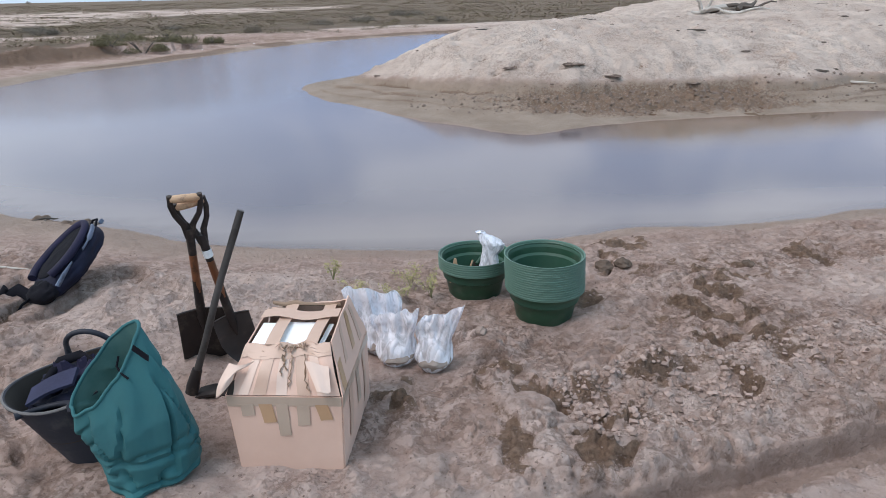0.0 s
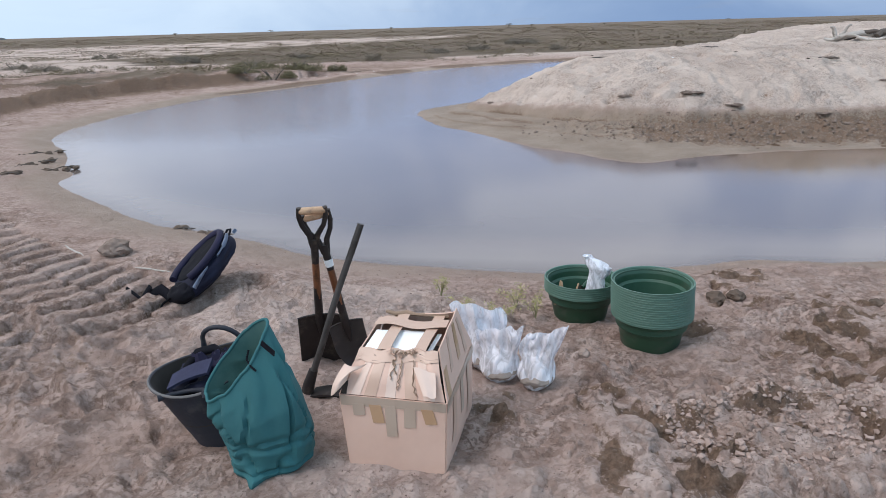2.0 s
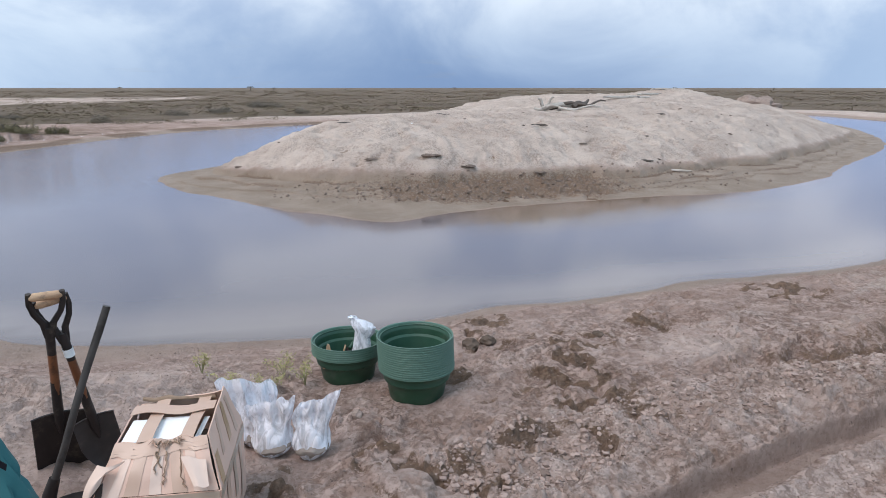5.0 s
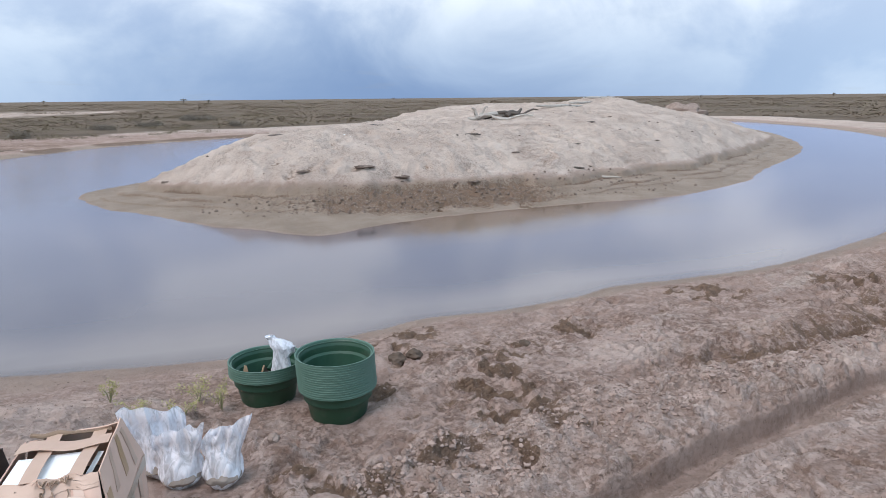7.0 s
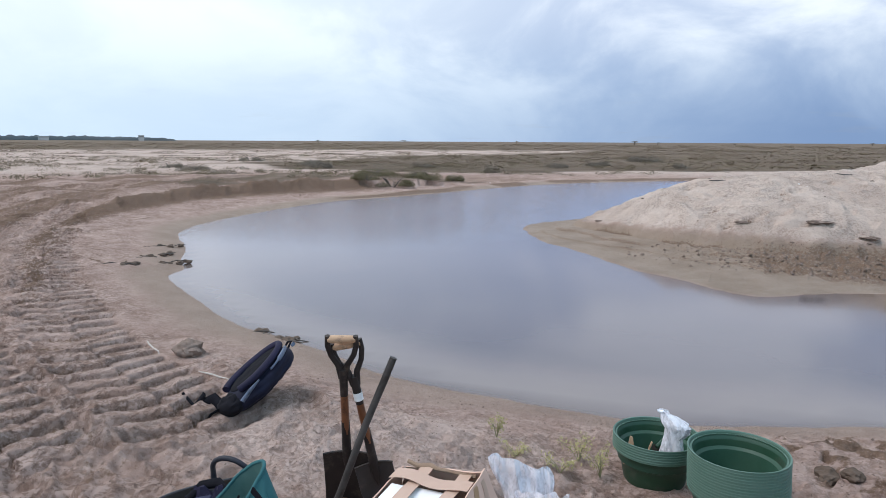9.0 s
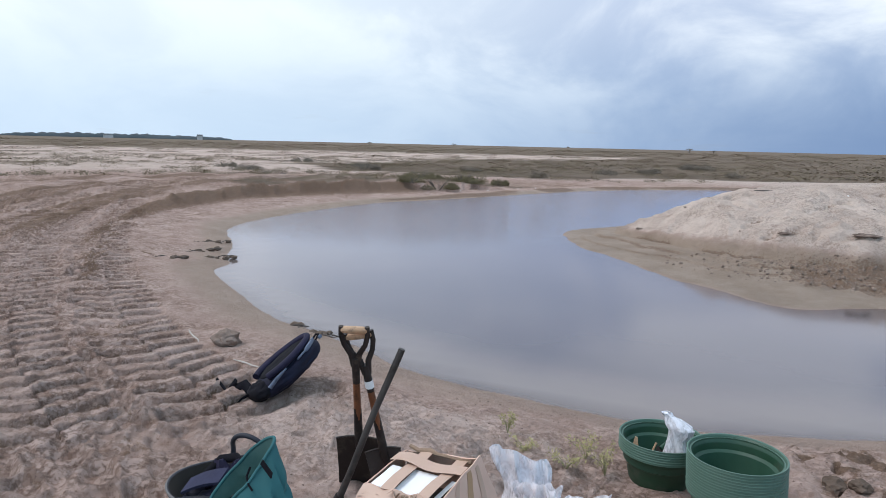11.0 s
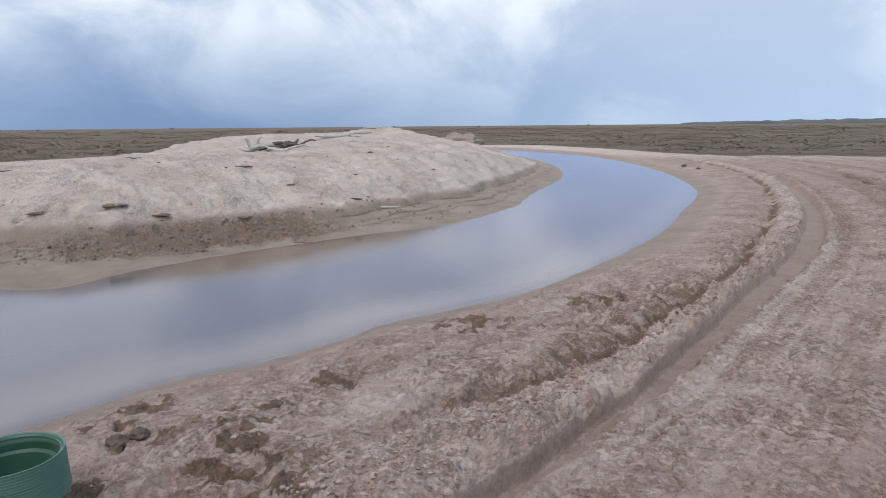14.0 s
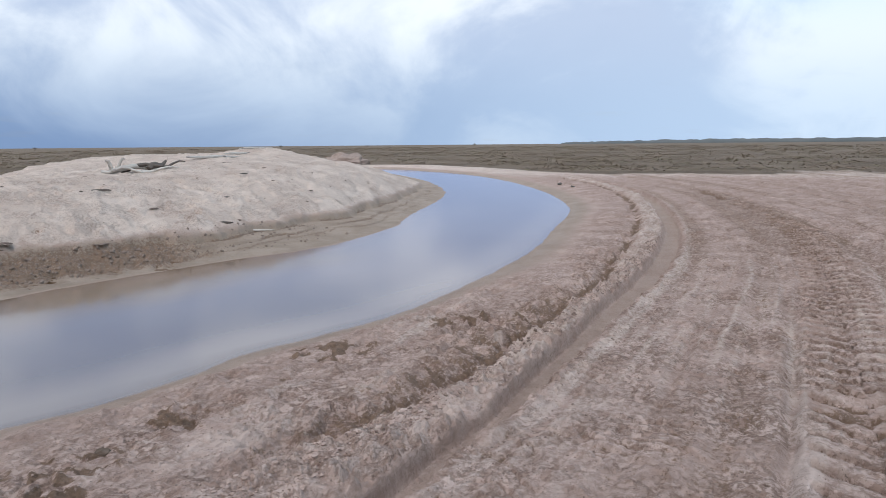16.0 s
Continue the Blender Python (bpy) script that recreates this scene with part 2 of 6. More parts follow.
POT_IN = surface("inner_green_plastic", (0.016, 0.060, 0.036), (0.026, 0.080, 0.052), 0.5, 14)
CANVAS = surface("teal_canvas", (0.017, 0.098, 0.110), (0.024, 0.122, 0.132), 0.8, 26, bump=0.35, depth=0.002)
CANVAS_IN = surface("teal_lining", (0.050, 0.150, 0.140), (0.085, 0.19, 0.175), 0.7, 30, bump=0.3)
RUBBER = surface("black_rubber", (0.020, 0.022, 0.031), (0.034, 0.036, 0.048), 0.62, 18, fleck=(0.062, 0.060, 0.064), spec=0.3)
RIM_WEAR = surface("scuffed_rubber", (0.10, 0.095, 0.095), (0.17, 0.16, 0.155), 0.7, 40)
NAVY = surface("navy_nylon", (0.006, 0.007, 0.019), (0.013, 0.015, 0.034), 0.7, 30, bump=0.4, spec=0.2)
FOLD = surface("lighter_navy_cloth", (0.026, 0.028, 0.058), (0.042, 0.045, 0.085), 0.8, 40, spec=0.2)
BLACK_WEB = surface("black_webbing", (0.004, 0.004, 0.007), (0.010, 0.010, 0.014), 0.85, 60, spec=0.15)
BLUE_TRIM = surface("grey_blue_trim", (0.08, 0.105, 0.16), (0.14, 0.175, 0.25), 0.5, 40, fleck=(0.03, 0.035, 0.06))
VIOLET = surface("dark_violet_nylon", (0.013, 0.012, 0.030), (0.024, 0.022, 0.050), 0.7, 40, spec=0.2)
PADDING = surface("white_foam", (0.52, 0.48, 0.43), (0.66, 0.62, 0.56), 0.85, 40, bump=0.5, depth=0.006)
STEEL = surface("blackened_steel", (0.022, 0.018, 0.018), (0.045, 0.036, 0.034), 0.55, 16, metal=0.4, fleck=(0.10, 0.08, 0.065))
GREY_STEEL = surface("worn_grey_steel", (0.045, 0.043, 0.045), (0.085, 0.080, 0.08), 0.5, 12, metal=0.4, fleck=(0.13, 0.11, 0.095))
ASH = surface("worn_ash_wood", (0.42, 0.25, 0.145), (0.55, 0.37, 0.235), 0.6, 30, stretch=(1, 1, 6), fleck=(0.13, 0.085, 0.06))
REDWOOD = surface("varnished_red_wood", (0.135, 0.045, 0.018), (0.235, 0.090, 0.038), 0.42, 30, stretch=(1, 1, 0.2), fleck=(0.05, 0.025, 0.015))
PIPE = surface("grimy_iron_bar", (0.034, 0.030, 0.028), (0.075, 0.068, 0.064), 0.6, 25, metal=0.3, fleck=(0.03, 0.024, 0.02))
SAND_FILL = surface("bagged_sand", (0.23, 0.19, 0.16), (0.33, 0.28, 0.245), 0.95, 60, bump=0.6, depth=0.006)
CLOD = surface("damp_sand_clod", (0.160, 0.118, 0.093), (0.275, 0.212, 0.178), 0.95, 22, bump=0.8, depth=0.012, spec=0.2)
PALE_CLOD = surface("dry_sand_clod", (0.235, 0.175, 0.145), (0.34, 0.268, 0.230), 0.95, 22, bump=0.8, depth=0.012, spec=0.2)
DRIFT = surface("bleached_driftwood", (0.34, 0.30, 0.265), (0.58, 0.54, 0.49), 0.85, 8, stretch=(1, 1, 1), fleck=(0.12, 0.095, 0.08))
BARK = surface("dark_weathered_wood", (0.055, 0.045, 0.038), (0.125, 0.105, 0.09), 0.9, 10)
SHELL = surface("bleached_white", (0.66, 0.66, 0.66), (0.78, 0.78, 0.78), 0.8, 20)
PINK = surface("pink_packet", (0.50, 0.17, 0.17), (0.62, 0.27, 0.25), 0.5, 20)
OLIVE = build_leaf("salt_bush_leaves", (0.125, 0.110, 0.060), (0.180, 0.158, 0.092))
BROWN_LEAF = build_leaf("dry_marsh_shrub_leaves", (0.150, 0.130, 0.104), (0.215, 0.188, 0.154))
CRUMB = build_leaf("loose_sand_crumbs", (0.190, 0.134, 0.108), (0.400, 0.300, 0.258))
MARSH_LEAF = build_leaf("brown_marsh_leaves", (0.140, 0.100, 0.068), (0.215, 0.160, 0.115))
MARSH_GREEN = build_leaf("olive_marsh_leaves", (0.130, 0.105, 0.062), (0.190, 0.155, 0.098))
TUFT = build_leaf("dry_tuft_leaves", (0.120, 0.096, 0.060), (0.205, 0.168, 0.110))
YELLOW_LEAF = build_leaf("yellow_green_seedling_leaves", (0.30, 0.27, 0.11), (0.44, 0.39, 0.20))
STEM = surface("pale_stem", (0.26, 0.25, 0.12), (0.34, 0.32, 0.18), 0.7, 40)
DARK_CLOD = surface("dark_wet_clod", (0.080, 0.058, 0.044), (0.150, 0.112, 0.088), 0.95, 22, bump=0.8, depth=0.012, spec=0.2)
# blue-grey: the haze of distance is put into this colour
TREES = surface("far_trees", (0.10, 0.12, 0.13), (0.15, 0.165, 0.17), 0.95, 0.05)
WALLS = surface("far_wall", (0.45, 0.43, 0.42), (0.55, 0.53, 0.52), 0.9, 0.5)


# ---- the lie of the land ----
WATER_Z = -0.15
BANK = [(0.38, 5.06), (-0.66, 5.12), (-1.58, 5.28), (-2.22, 5.58), (-2.99, 5.92), (-3.62, 6.14), (-4.31, 6.62), (-5.27, 7.32), (-5.9, 7.83),
        (-6.05, 8.35), (-6.5, 8.8), (-7.26, 9.87), (-8.41, 11.03), (-9.06, 12.24), (-9.35, 13.9), (-9.4, 16.2), (-9.1, 18.9), (-8.1, 20.9), (-7.1, 23.7),
        (-5.8, 27.1), (-4.06, 30.3), (-0.63, 33.5), (4, 37), (12, 43), (24, 47), (33.5, 42), (32.6, 34.6), (30.5, 28.8), (26.6, 22.4), (21.65, 16.3),
        (17.9, 12.6), (15.6, 10.8), (12.8, 9.2), (10.2, 7.7), (7.9, 6.7), (5.6, 5.93), (4.5, 5.8), (3.6, 5.77), (3.1, 5.58), (2.3, 5.46), (1.7, 5.46), (1.2, 5.31)]
ISLE = [(-2.5, 14.3), (-1.86, 12.8), (-1.13, 11.9), (-0.2, 10.6), (0.4, 10.05), (1.1, 9.35), (1.5, 9.25), (2.1, 9.6), (3.07, 10.0), (4.56, 10.28), (6.2, 10.5),
        (7.8, 10.6), (10.5, 11.9), (12.4, 13.5), (17.8, 17.7), (21.7, 22.2), (25.5, 27.8), (29, 36), (24, 41), (14, 39), (6, 33), (3, 26), (0.5, 20.5), (-1.6, 16.8), (-2.45, 15.4)]
DUNE = [(-1.37, 14.4), (-0.48, 13.15), (0.4, 12.4), (1.2, 11.75), (2.35, 11.7), (3.6, 11.75), (5.2, 11.8), (7.2, 12.25), (9.85, 13.2), (13.5, 15.7),
        (20, 21.3), (24, 28), (27, 35), (23, 39), (14, 37), (7, 32), (4, 25), (1.5, 19.5), (-0.6, 16.2)]
RUT = [(-1.5, 1.95), (0.2, 2.25), (1.3, 2.58), (2.46, 2.92), (4.0, 3.32), (5.13, 3.67), (6.9, 4.23), (8.94, 4.88), (11.6, 6.0), (15, 7.8), (20, 11.1), (24.7, 15.2), (30, 21.5)]
TREAD = [(2.2, 0.45), (3.6, 0.87), (5.05, 1.33), (6.95, 1.97), (9.35, 2.80), (11.68, 3.67), (13.03, 4.16), (15.4, 5.27), (17.9, 6.8), (24, 11)]
LANE = [(2.2, 0.9), (3.93, 1.44), (5.3, 1.86), (7.38, 2.58), (10.9, 4.0), (14.5, 5.9), (19, 9.2)]
CHURN = [(-3.1, 3.3), (-3.9, 4.2), (-5.3, 5.3), (-7.2, 6.95), (-9.3, 9.2), (-11.0, 11.4), (-11.8, 13.6), (-12.0, 16.2), (-11.4, 18.7), (-10.3, 21.0), (-9.2, 23.0)]
WHEEL = [(-2.2, 3.25), (-3.2, 3.75), (-4.6, 4.55), (-6.8, 6.2), (-9.6, 8.6), (-13, 12.5), (-15.5, 17), (-15, 22)]


def curve(points, closed=False, steps=4):
    """A smooth line through the points."""
    p = np.array(points, float)
    p = np.concatenate([p[-1:], p, p[:2]]) if closed else np.concatenate([2 * p[:1] - p[1:2], p, 2 * p[-1:] - p[-2:-1]])
    out = []
    for a, b, c, d in zip(p, p[1:], p[2:], p[3:]):
        for t in np.arange(steps) / steps:
            out.append(0.5 * (2 * b + (c - a) * t + (2 * a - 5 * b + 4 * c - d) * t * t + (3 * b - a - 3 * c + d) * t**3))
    if not closed:
        out.append(p[-2])
    return np.array(out)


def inside(line, x, y):
    """Distance to a closed line, positive within it."""
    best, odd = np.full(x.shape, 1e9, np.float32), np.zeros(x.shape, bool)
    for (ax, ay), (bx, by) in zip(line.tolist(), np.roll(line, -1, 0).tolist()):
        dx, dy = bx - ax, by - ay
        t = np.clip(((x - ax) * dx + (y - ay) * dy) / (dx * dx + dy * dy + 1e-12), 0, 1)
        best = np.minimum(best, (x - ax - t * dx) ** 2 + (y - ay - t * dy) ** 2)
        if ay != by:
            odd ^= ((ay > y) != (by > y)) & (x < (bx - ax) * (y - ay) / (by - ay) + ax)
    return np.sqrt(best) * np.where(odd, 1, -1)


def along(line, x, y):
    """Across (left positive) and along an open line, and how far it runs on."""
    best, across, run, s = np.full(x.shape, 1e9, np.float32), np.zeros(x.shape, np.float32), np.zeros(x.shape, np.float32), 0.0
    for (ax, ay), (bx, by) in zip(line.tolist(), line[1:].tolist()):
        dx, dy = bx - ax, by - ay
        long = math.hypot(dx, dy)
        t = np.clip(((x - ax) * dx + (y - ay) * dy) / (long * long), 0, 1)
        d = (x - ax - t * dx) ** 2 + (y - ay - t * dy) ** 2
        near = d < best
        best = np.where(near, d, best)
        across = np.where(near, np.sqrt(d) * np.sign(dx * (y - ay) - dy * (x - ax)), across)
        run = np.where(near, s + t * long, run)
        s += long
    return across, run, s


def smooth(a, b, v):
    t = np.clip((v - a) / (b - a), 0, 1)
    return t * t * (3 - 2 * t)


TABLE = np.random.RandomState(7).permutation(512).astype(np.int32)
ANGLES = np.random.RandomState(8).uniform(0, 2 * math.pi, 512)
COS, SIN = np.cos(ANGLES).astype(np.float32), np.sin(ANGLES).astype(np.float32)


def ripple(x, y, size, seed=0):
    """Gradient noise of about -0.7 to 0.7 with features of that size."""
    x, y = x / size + 17.3 * seed, y / size - 9.1 * seed
    i, j = np.floor(x).astype(np.int32), np.floor(y).astype(np.int32)
    u, v = x - i, y - j

    def corner(a, b):
        g = TABLE[(TABLE[(i + a) & 511] + j + b + seed) & 511]
        return COS[g] * (u - a) + SIN[g] * (v - b)

    fu, fv = u * u * u * (u * (6 * u - 15) + 10), v * v * v * (v * (6 * v - 15) + 10)
    low = corner(0, 0) * (1 - fu) + corner(1, 0) * fu
    high = corner(0, 1) * (1 - fu) + corner(1, 1) * fu
    return low * (1 - fv) + high * fv


def blob(x, y, cx, cy, r, squash=1.0):
    return np.exp(-((x - cx) ** 2 + ((y - cy) / squash) ** 2) / (r * r))


def cells(x, y, size, seed):
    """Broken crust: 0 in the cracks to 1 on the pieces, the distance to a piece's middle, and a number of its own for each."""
    x, y = x / size + 3.7 * seed, y / size + 1.9 * seed
    i, j = np.floor(x).astype(np.int32), np.floor(y).astype(np.int32)
    one, two, own = np.full(x.shape, 9.0), np.full(x.shape, 9.0), np.zeros(x.shape)
    for a in (-1, 0, 1):
        for b in (-1, 0, 1):
            k = TABLE[(TABLE[(i + a) & 511] + j + b + seed) & 511]
            d = np.hypot(i + a + 0.1 + 0.8 * (k % 32) / 32 - x, j + b + 0.1 + 0.8 * (k // 32) / 16 - y)
            near = d < one
            two = np.where(near, one, np.minimum(two, d))
            own = np.where(near, TABLE[k] / 512, own)
            one = np.where(near, d, one)
    return smooth(0.0, 0.30, two - one), one, own


BANK_L, ISLE_L, DUNE_L = curve(BANK, True), curve(ISLE, True), curve(DUNE, True)
RUT_L, TREAD_L, LANE_L, CHURN_L, WHEEL_L = curve(RUT), curve(TREAD), curve(LANE), curve(CHURN), curve(WHEEL)


def cleats(x, y, line, half, pitch, deep, seed, chevron=1.0, lean=0.7, slot=(-0.75, -0.1)):
    """The print of a ribbed tractor tyre: two rows of slanting bars pressed into the sand."""
    u, s, total = along(line, x, y)
    slant = -(np.abs(u) * chevron + u * (1 - chevron)) * lean / half
    wave = np.sin(2 * math.pi * (s / pitch + slant + 0.5 * (u > 0) * chevron + 0.16 * ripple(x, y, 0.6, seed) + 0.05 * ripple(x, y, 0.12, seed + 3)))
    on = smooth(half, half - 0.06, np.abs(u)) * smooth(0, 0.5, s) * smooth(0, 0.5, total - s)
    worn = smooth(-0.5, -0.05, ripple(x, y, 0.9, seed + 1) + 0.1)
    deep = deep * (1 + 0.6 * ripple(x, y, 0.25, seed + 2))
    return on, on * (worn * deep * (smooth(*slot, wave) - 0.5) - 0.5 * deep)


def land(x, y, fine=True):
    """Height of the ground and its dampness, dryness, dark churn with recess shade, and plant cover."""
    x, y = np.asarray(x, np.float32), np.asarray(y, np.float32)
    near = np.hypot(x, y - 15) < 75
    bank, isle, dune = np.full(x.shape, 60.0, np.float32), np.full(x.shape, -60.0, np.float32), np.full(x.shape, -60.0, np.float32)
    bank[near] = -inside(BANK_L, x[near], y[near])
    isle[near] = inside(ISLE_L, x[near], y[near])
    dune[near] = inside(DUNE_L, x[near], y[near])
    wob = 0.10 * ripple(x, y, 0.55, 3) + 0.05 * ripple(x, y, 0.2, 4)
    b, i, d = bank + wob * smooth(0, 0.4, np.abs(bank) + 0.15), isle + 0.6 * wob, dune + 0.35 * ripple(x, y, 1.3, 5) + 0.12 * ripple(x, y, 0.35, 6)
    # own bank
    shore = np.where(b > 0, 0.15 * (1 - np.exp(-np.maximum(b, 0) / 0.62)), 0.25 * b)
    z = WATER_Z + np.maximum(shore, -0.6)
    # isle: wet margin with small ledges, a step, then the dune
    margin = 0.055 * np.maximum(i, 0) + 0.006 * np.sin(np.clip(i, 0, 3) * 9 + 2 * ripple(x, y, 2.0, 8))
    margin = np.minimum(margin, 0.12) + 0.040 * smooth(-0.42, -0.36, d + 0.25 * ripple(x, y, 1.1, 50)) + 0.025 * smooth(-0.78, -0.74, d + 0.2 * ripple(x, y, 1.4, 51))
    rise = np.interp(x + 0.25 * (y - 17), (-1.9, -1.45, -0.9, -0.5, 0.05, 0.9, 2.0, 3.9, 5.5, 6.5, 9, 10.8, 12.9, 15, 16.9, 18.1, 20.1, 21.9, 24), (0.25, 0.55, 0.72, 0.84, 0.90, 0.95, 1.01, 1.07, 1.02, 1.0, 1.13, 1.21, 1.28, 1.25, 1.2, 1.0, 0.69, 0.40, 0.12))
    crest = (rise - 0.06) * (1 - np.exp(-np.maximum(d, 0) / (0.95 + 0.8 * smooth(0.5, 5.0, x)))) * 1.05 + 0.09 * smooth(-0.01, 0.07, d)
    crest = crest + 0.30 * blob(x, y, 13.6, 22.9, 1.3) * smooth(0, 1, d)
    up = np.where(i > 0, np.maximum(margin, 0) + crest, np.maximum(0.16 * i, -0.6) + 0.0)
    shoal = -0.022 - 0.10 * np.maximum(0, -i - 0.35)      # shallow shelf off the isle's front
    front = smooth(1.2, 2.4, x) * smooth(11, 7.5, x) * smooth(14, 12, y)
    up = np.where((i <= 0) & (i > -1.5), np.maximum(up, shoal * front + up * (1 - front)), up)
    z = np.where(b > 0, z, np.maximum(z, WATER_Z + up))
    open_bank = smooth(-1.5, 0.0, x) * smooth(9.0, 6.0, x) * (y < 8)
    dry_land = np.where(b > 0, smooth(0.25, 1.2, b) * (1 - open_bank) + smooth(0.06, 0.5, b) * open_bank, 0)
    on_dune = smooth(-0.05, 0.35, d)
    wet_isle = smooth(-0.1, 0.15, i) * (1 - on_dune) * (0.85 + 0.15 * smooth(0.5, 0.1, i))
    # relief of trodden sand
    v, t, all_ = along(CHURN_L, x, y)
    u, s, total = along(RUT_L, x, y)
    u = u + 0.05 * ripple(x, y, 0.8, 21) + 0.015 * ripple(x, y, 0.2, 105)
    r = np.hypot(x, y)
    still = smooth(-0.05, -0.45, v + 0.15 * ripple(x, y, 0.5, 87)) * smooth(0.2, 1.2, t) * smooth(-0.4, -1.6, x)
    gear = blob(x, y, -0.43, 2.72, 0.42) + blob(x, y, 0.675, 3.73, 0.30) + blob(x, y, 0.325, 4.05, 0.28) + blob(x, y, -0.03, 3.2, 0.24) + blob(x, y, -1.08, 2.58, 0.32)
    drive = dry_land * smooth(-0.24, -0.36, u) * smooth(-34, -20, u) * smooth(1.9, 2.7, s)
    trod = dry_land * smooth(60, 15, r) * (1 - 0.85 * still) * (1 - 0.88 * np.clip(gear, 0, 1)) * (1 - 0.62 * drive) * (1 - 0.45 * smooth(0.7, 1.0, u) * smooth(0.2, 0.8, x))
    px, py = x + 0.07 * ripple(x, y, 0.3, 64) + 0.02 * ripple(x, y, 0.09, 106), y + 0.07 * ripple(x, y, 0.3, 65) + 0.02 * ripple(x, y, 0.09, 107)
    rough = smooth(-0.30, 0.30, ripple(x, y, 1.4, 9) + 0.5 * ripple(x, y, 0.6, 52))
    crust, mid, own = cells(px, py, 0.13, 1)
    crust2, mid2, own2 = cells(x + 0.05 * ripple(x, y, 0.11, 55) + 0.02 * ripple(x, y, 0.03, 122), y + 0.05 * ripple(x, y, 0.11, 56) + 0.02 * ripple(x, y, 0.03, 123), 0.050, 2)
    own2 = own2 * smooth(-0.15, 0.25, ripple(x, y, 0.17, 124))
    crust, crust2 = crust * smooth(0.85, 0.15, mid), crust2 * smooth(0.85, 0.15, mid2)
    # little scarps along the shore, scuffed prints, crumbs
    bed_u, bed_s = u + 0.09 * ripple(x, y, 0.5, 108), s * 0.42
    scarp = smooth(-0.03, 0.05, ripple(bed_u, bed_s, 0.21, 109)) + 0.6 * smooth(-0.04, 0.04, ripple(bed_u, bed_s, 0.10, 110))
    _, foot, whose = cells(x * 0.82 + 0.5 * y * 0.3 + 0.06 * ripple(x, y, 0.2, 111), y * 1.25 + 0.06 * ripple(x, y, 0.2, 112), 0.30, 4)
    pressed = smooth(0.36, 0.22, foot) * (whose > 0.42)
    thrown = np.exp(-((foot - 0.42) / 0.08) ** 2) * (whose > 0.30)
    steps_ = np.clip(smooth(-0.9, -1.7, x) * smooth(14, 6, r) + 0.55 * rough * smooth(0.2, 1.0, x) * smooth(0.6, 1.0, u), 0, 1)
    lumps = 0.050 * ripple(x, y, 0.9, 10) + 0.034 * ripple(px, py, 0.30, 11) + 0.040 * ripple(px, py, 0.15, 12) * (0.35 + rough) + crust * 0.016 * (own > 0.72) * rough
    fines = 0.020 * ripple(px, py, 0.075, 13) * (0.4 + rough) - 0.022 * np.abs(ripple(px, py, 0.09, 14)) * (0.3 + rough) + crust2 * 0.014 * (own2 > 0.6) * (0.3 + rough)
    lumps = lumps + 0.022 * scarp * smooth(0.35, 0.7, u) * smooth(-0.3, 0.3, x) * (0.5 + rough) + steps_ * (0.030 * thrown - 0.040 * pressed)
    z = z + trod * (lumps + fines)
    calm = smooth(0.15, 0.9, b) if fine else 1
    z = z + np.where(b > 0, (1 - dry_land) * (0.010 * ripple(x, y, 0.22, 15) + 0.012 * ripple(u, s * 0.2, 0.12, 113)) * calm, 0)
    # the dune: wind-pocked above, crumbling at the foot
    _, dent, pick = cells(x + 0.15 * ripple(x, y, 0.4, 70), y * 1.1, 0.45, 3)
    pock = on_dune * (0.06 * ripple(x, y, 1.2, 16) - 0.10 * (1 - smooth(0.0, 0.36, dent)) * (pick > 0.6) + 0.05 * ripple(x, y, 0.40, 18) + 0.055 * ripple(x, y, 0.19, 57) - 0.05 * np.abs(ripple(x, y, 0.28, 103)))
    z = z + pock * smooth(60, 30, r)
    torn = smooth(0.8, 2.4, x + ripple(x, y, 1, 23)) * smooth(7.0, 5.0, x) * smooth(-1.45, -0.9, d + 0.3 * ripple(x, y, 0.6, 114)) * smooth(0.22, -0.05, d) * (i > 0)
    torn = np.maximum(torn, 0.5 * smooth(-0.4, 0.6, x) * smooth(2.2, 1, x) * smooth(-1.0, -0.5, d) * smooth(0.2, -0.1, d) * (i > 0))
    z = z + torn * (0.07 * ripple(x, y, 0.35, 19) + 0.06 * ripple(x, y, 0.17, 20) + crust * 0.06 * own - 0.02)
    # the deep rut: a clean wall, a flat bed, a crumbled ridge and the brown ditch behind it
    live = smooth(1.75, 2.1, s) * smooth(0, 3, total - s) * dry_land
    far_side = -0.05 + 0.15 * smooth(4.5, 11.0, s)
    bed = smooth(far_side + 0.012, far_side - 0.018, u) * smooth(-0.25, -0.20, u)
    back = 0.66 - 0.36 * smooth(3.6, 6.4, s) + 0.25 * smooth(8.0, 13.0, s)
    ridge = smooth(far_side + 0.015, far_side + 0.05, u) * smooth(back + 0.12, back - 0.10, u + 0.12 * ripple(x, y, 0.35, 115))
    crumble = 0.45 + 0.35 * crust * own + 0.65 * crust2 * own2 + 0.8 * ripple(px, py, 0.26, 22) + 0.5 * ripple(px, py, 0.10, 69)
    ditch = np.exp(-((u - back - 0.06 - 0.08 * ripple(x, y, 0.9, 73)) / 0.11) ** 2) * smooth(3.8, 5.6, s)
    z = z + live * (-bed * (0.120 + trod * 0.95 * (lumps + fines)) + (0.050 + 0.02 * smooth(5, 9, s)) * ridge * crumble - 0.08 * ditch + 0.022 * np.exp(-((u + 0.30) / 0.05) ** 2) * (1 + 1.6 * ripple(px, py, 0.18, 74)))
    # the drive-over: long streaks, scuffs across it, and the prints of wheels
    streak = ripple(u, s * 0.04, 0.24, 24) + 0.7 * ripple(u, s * 0.05, 0.095, 25)
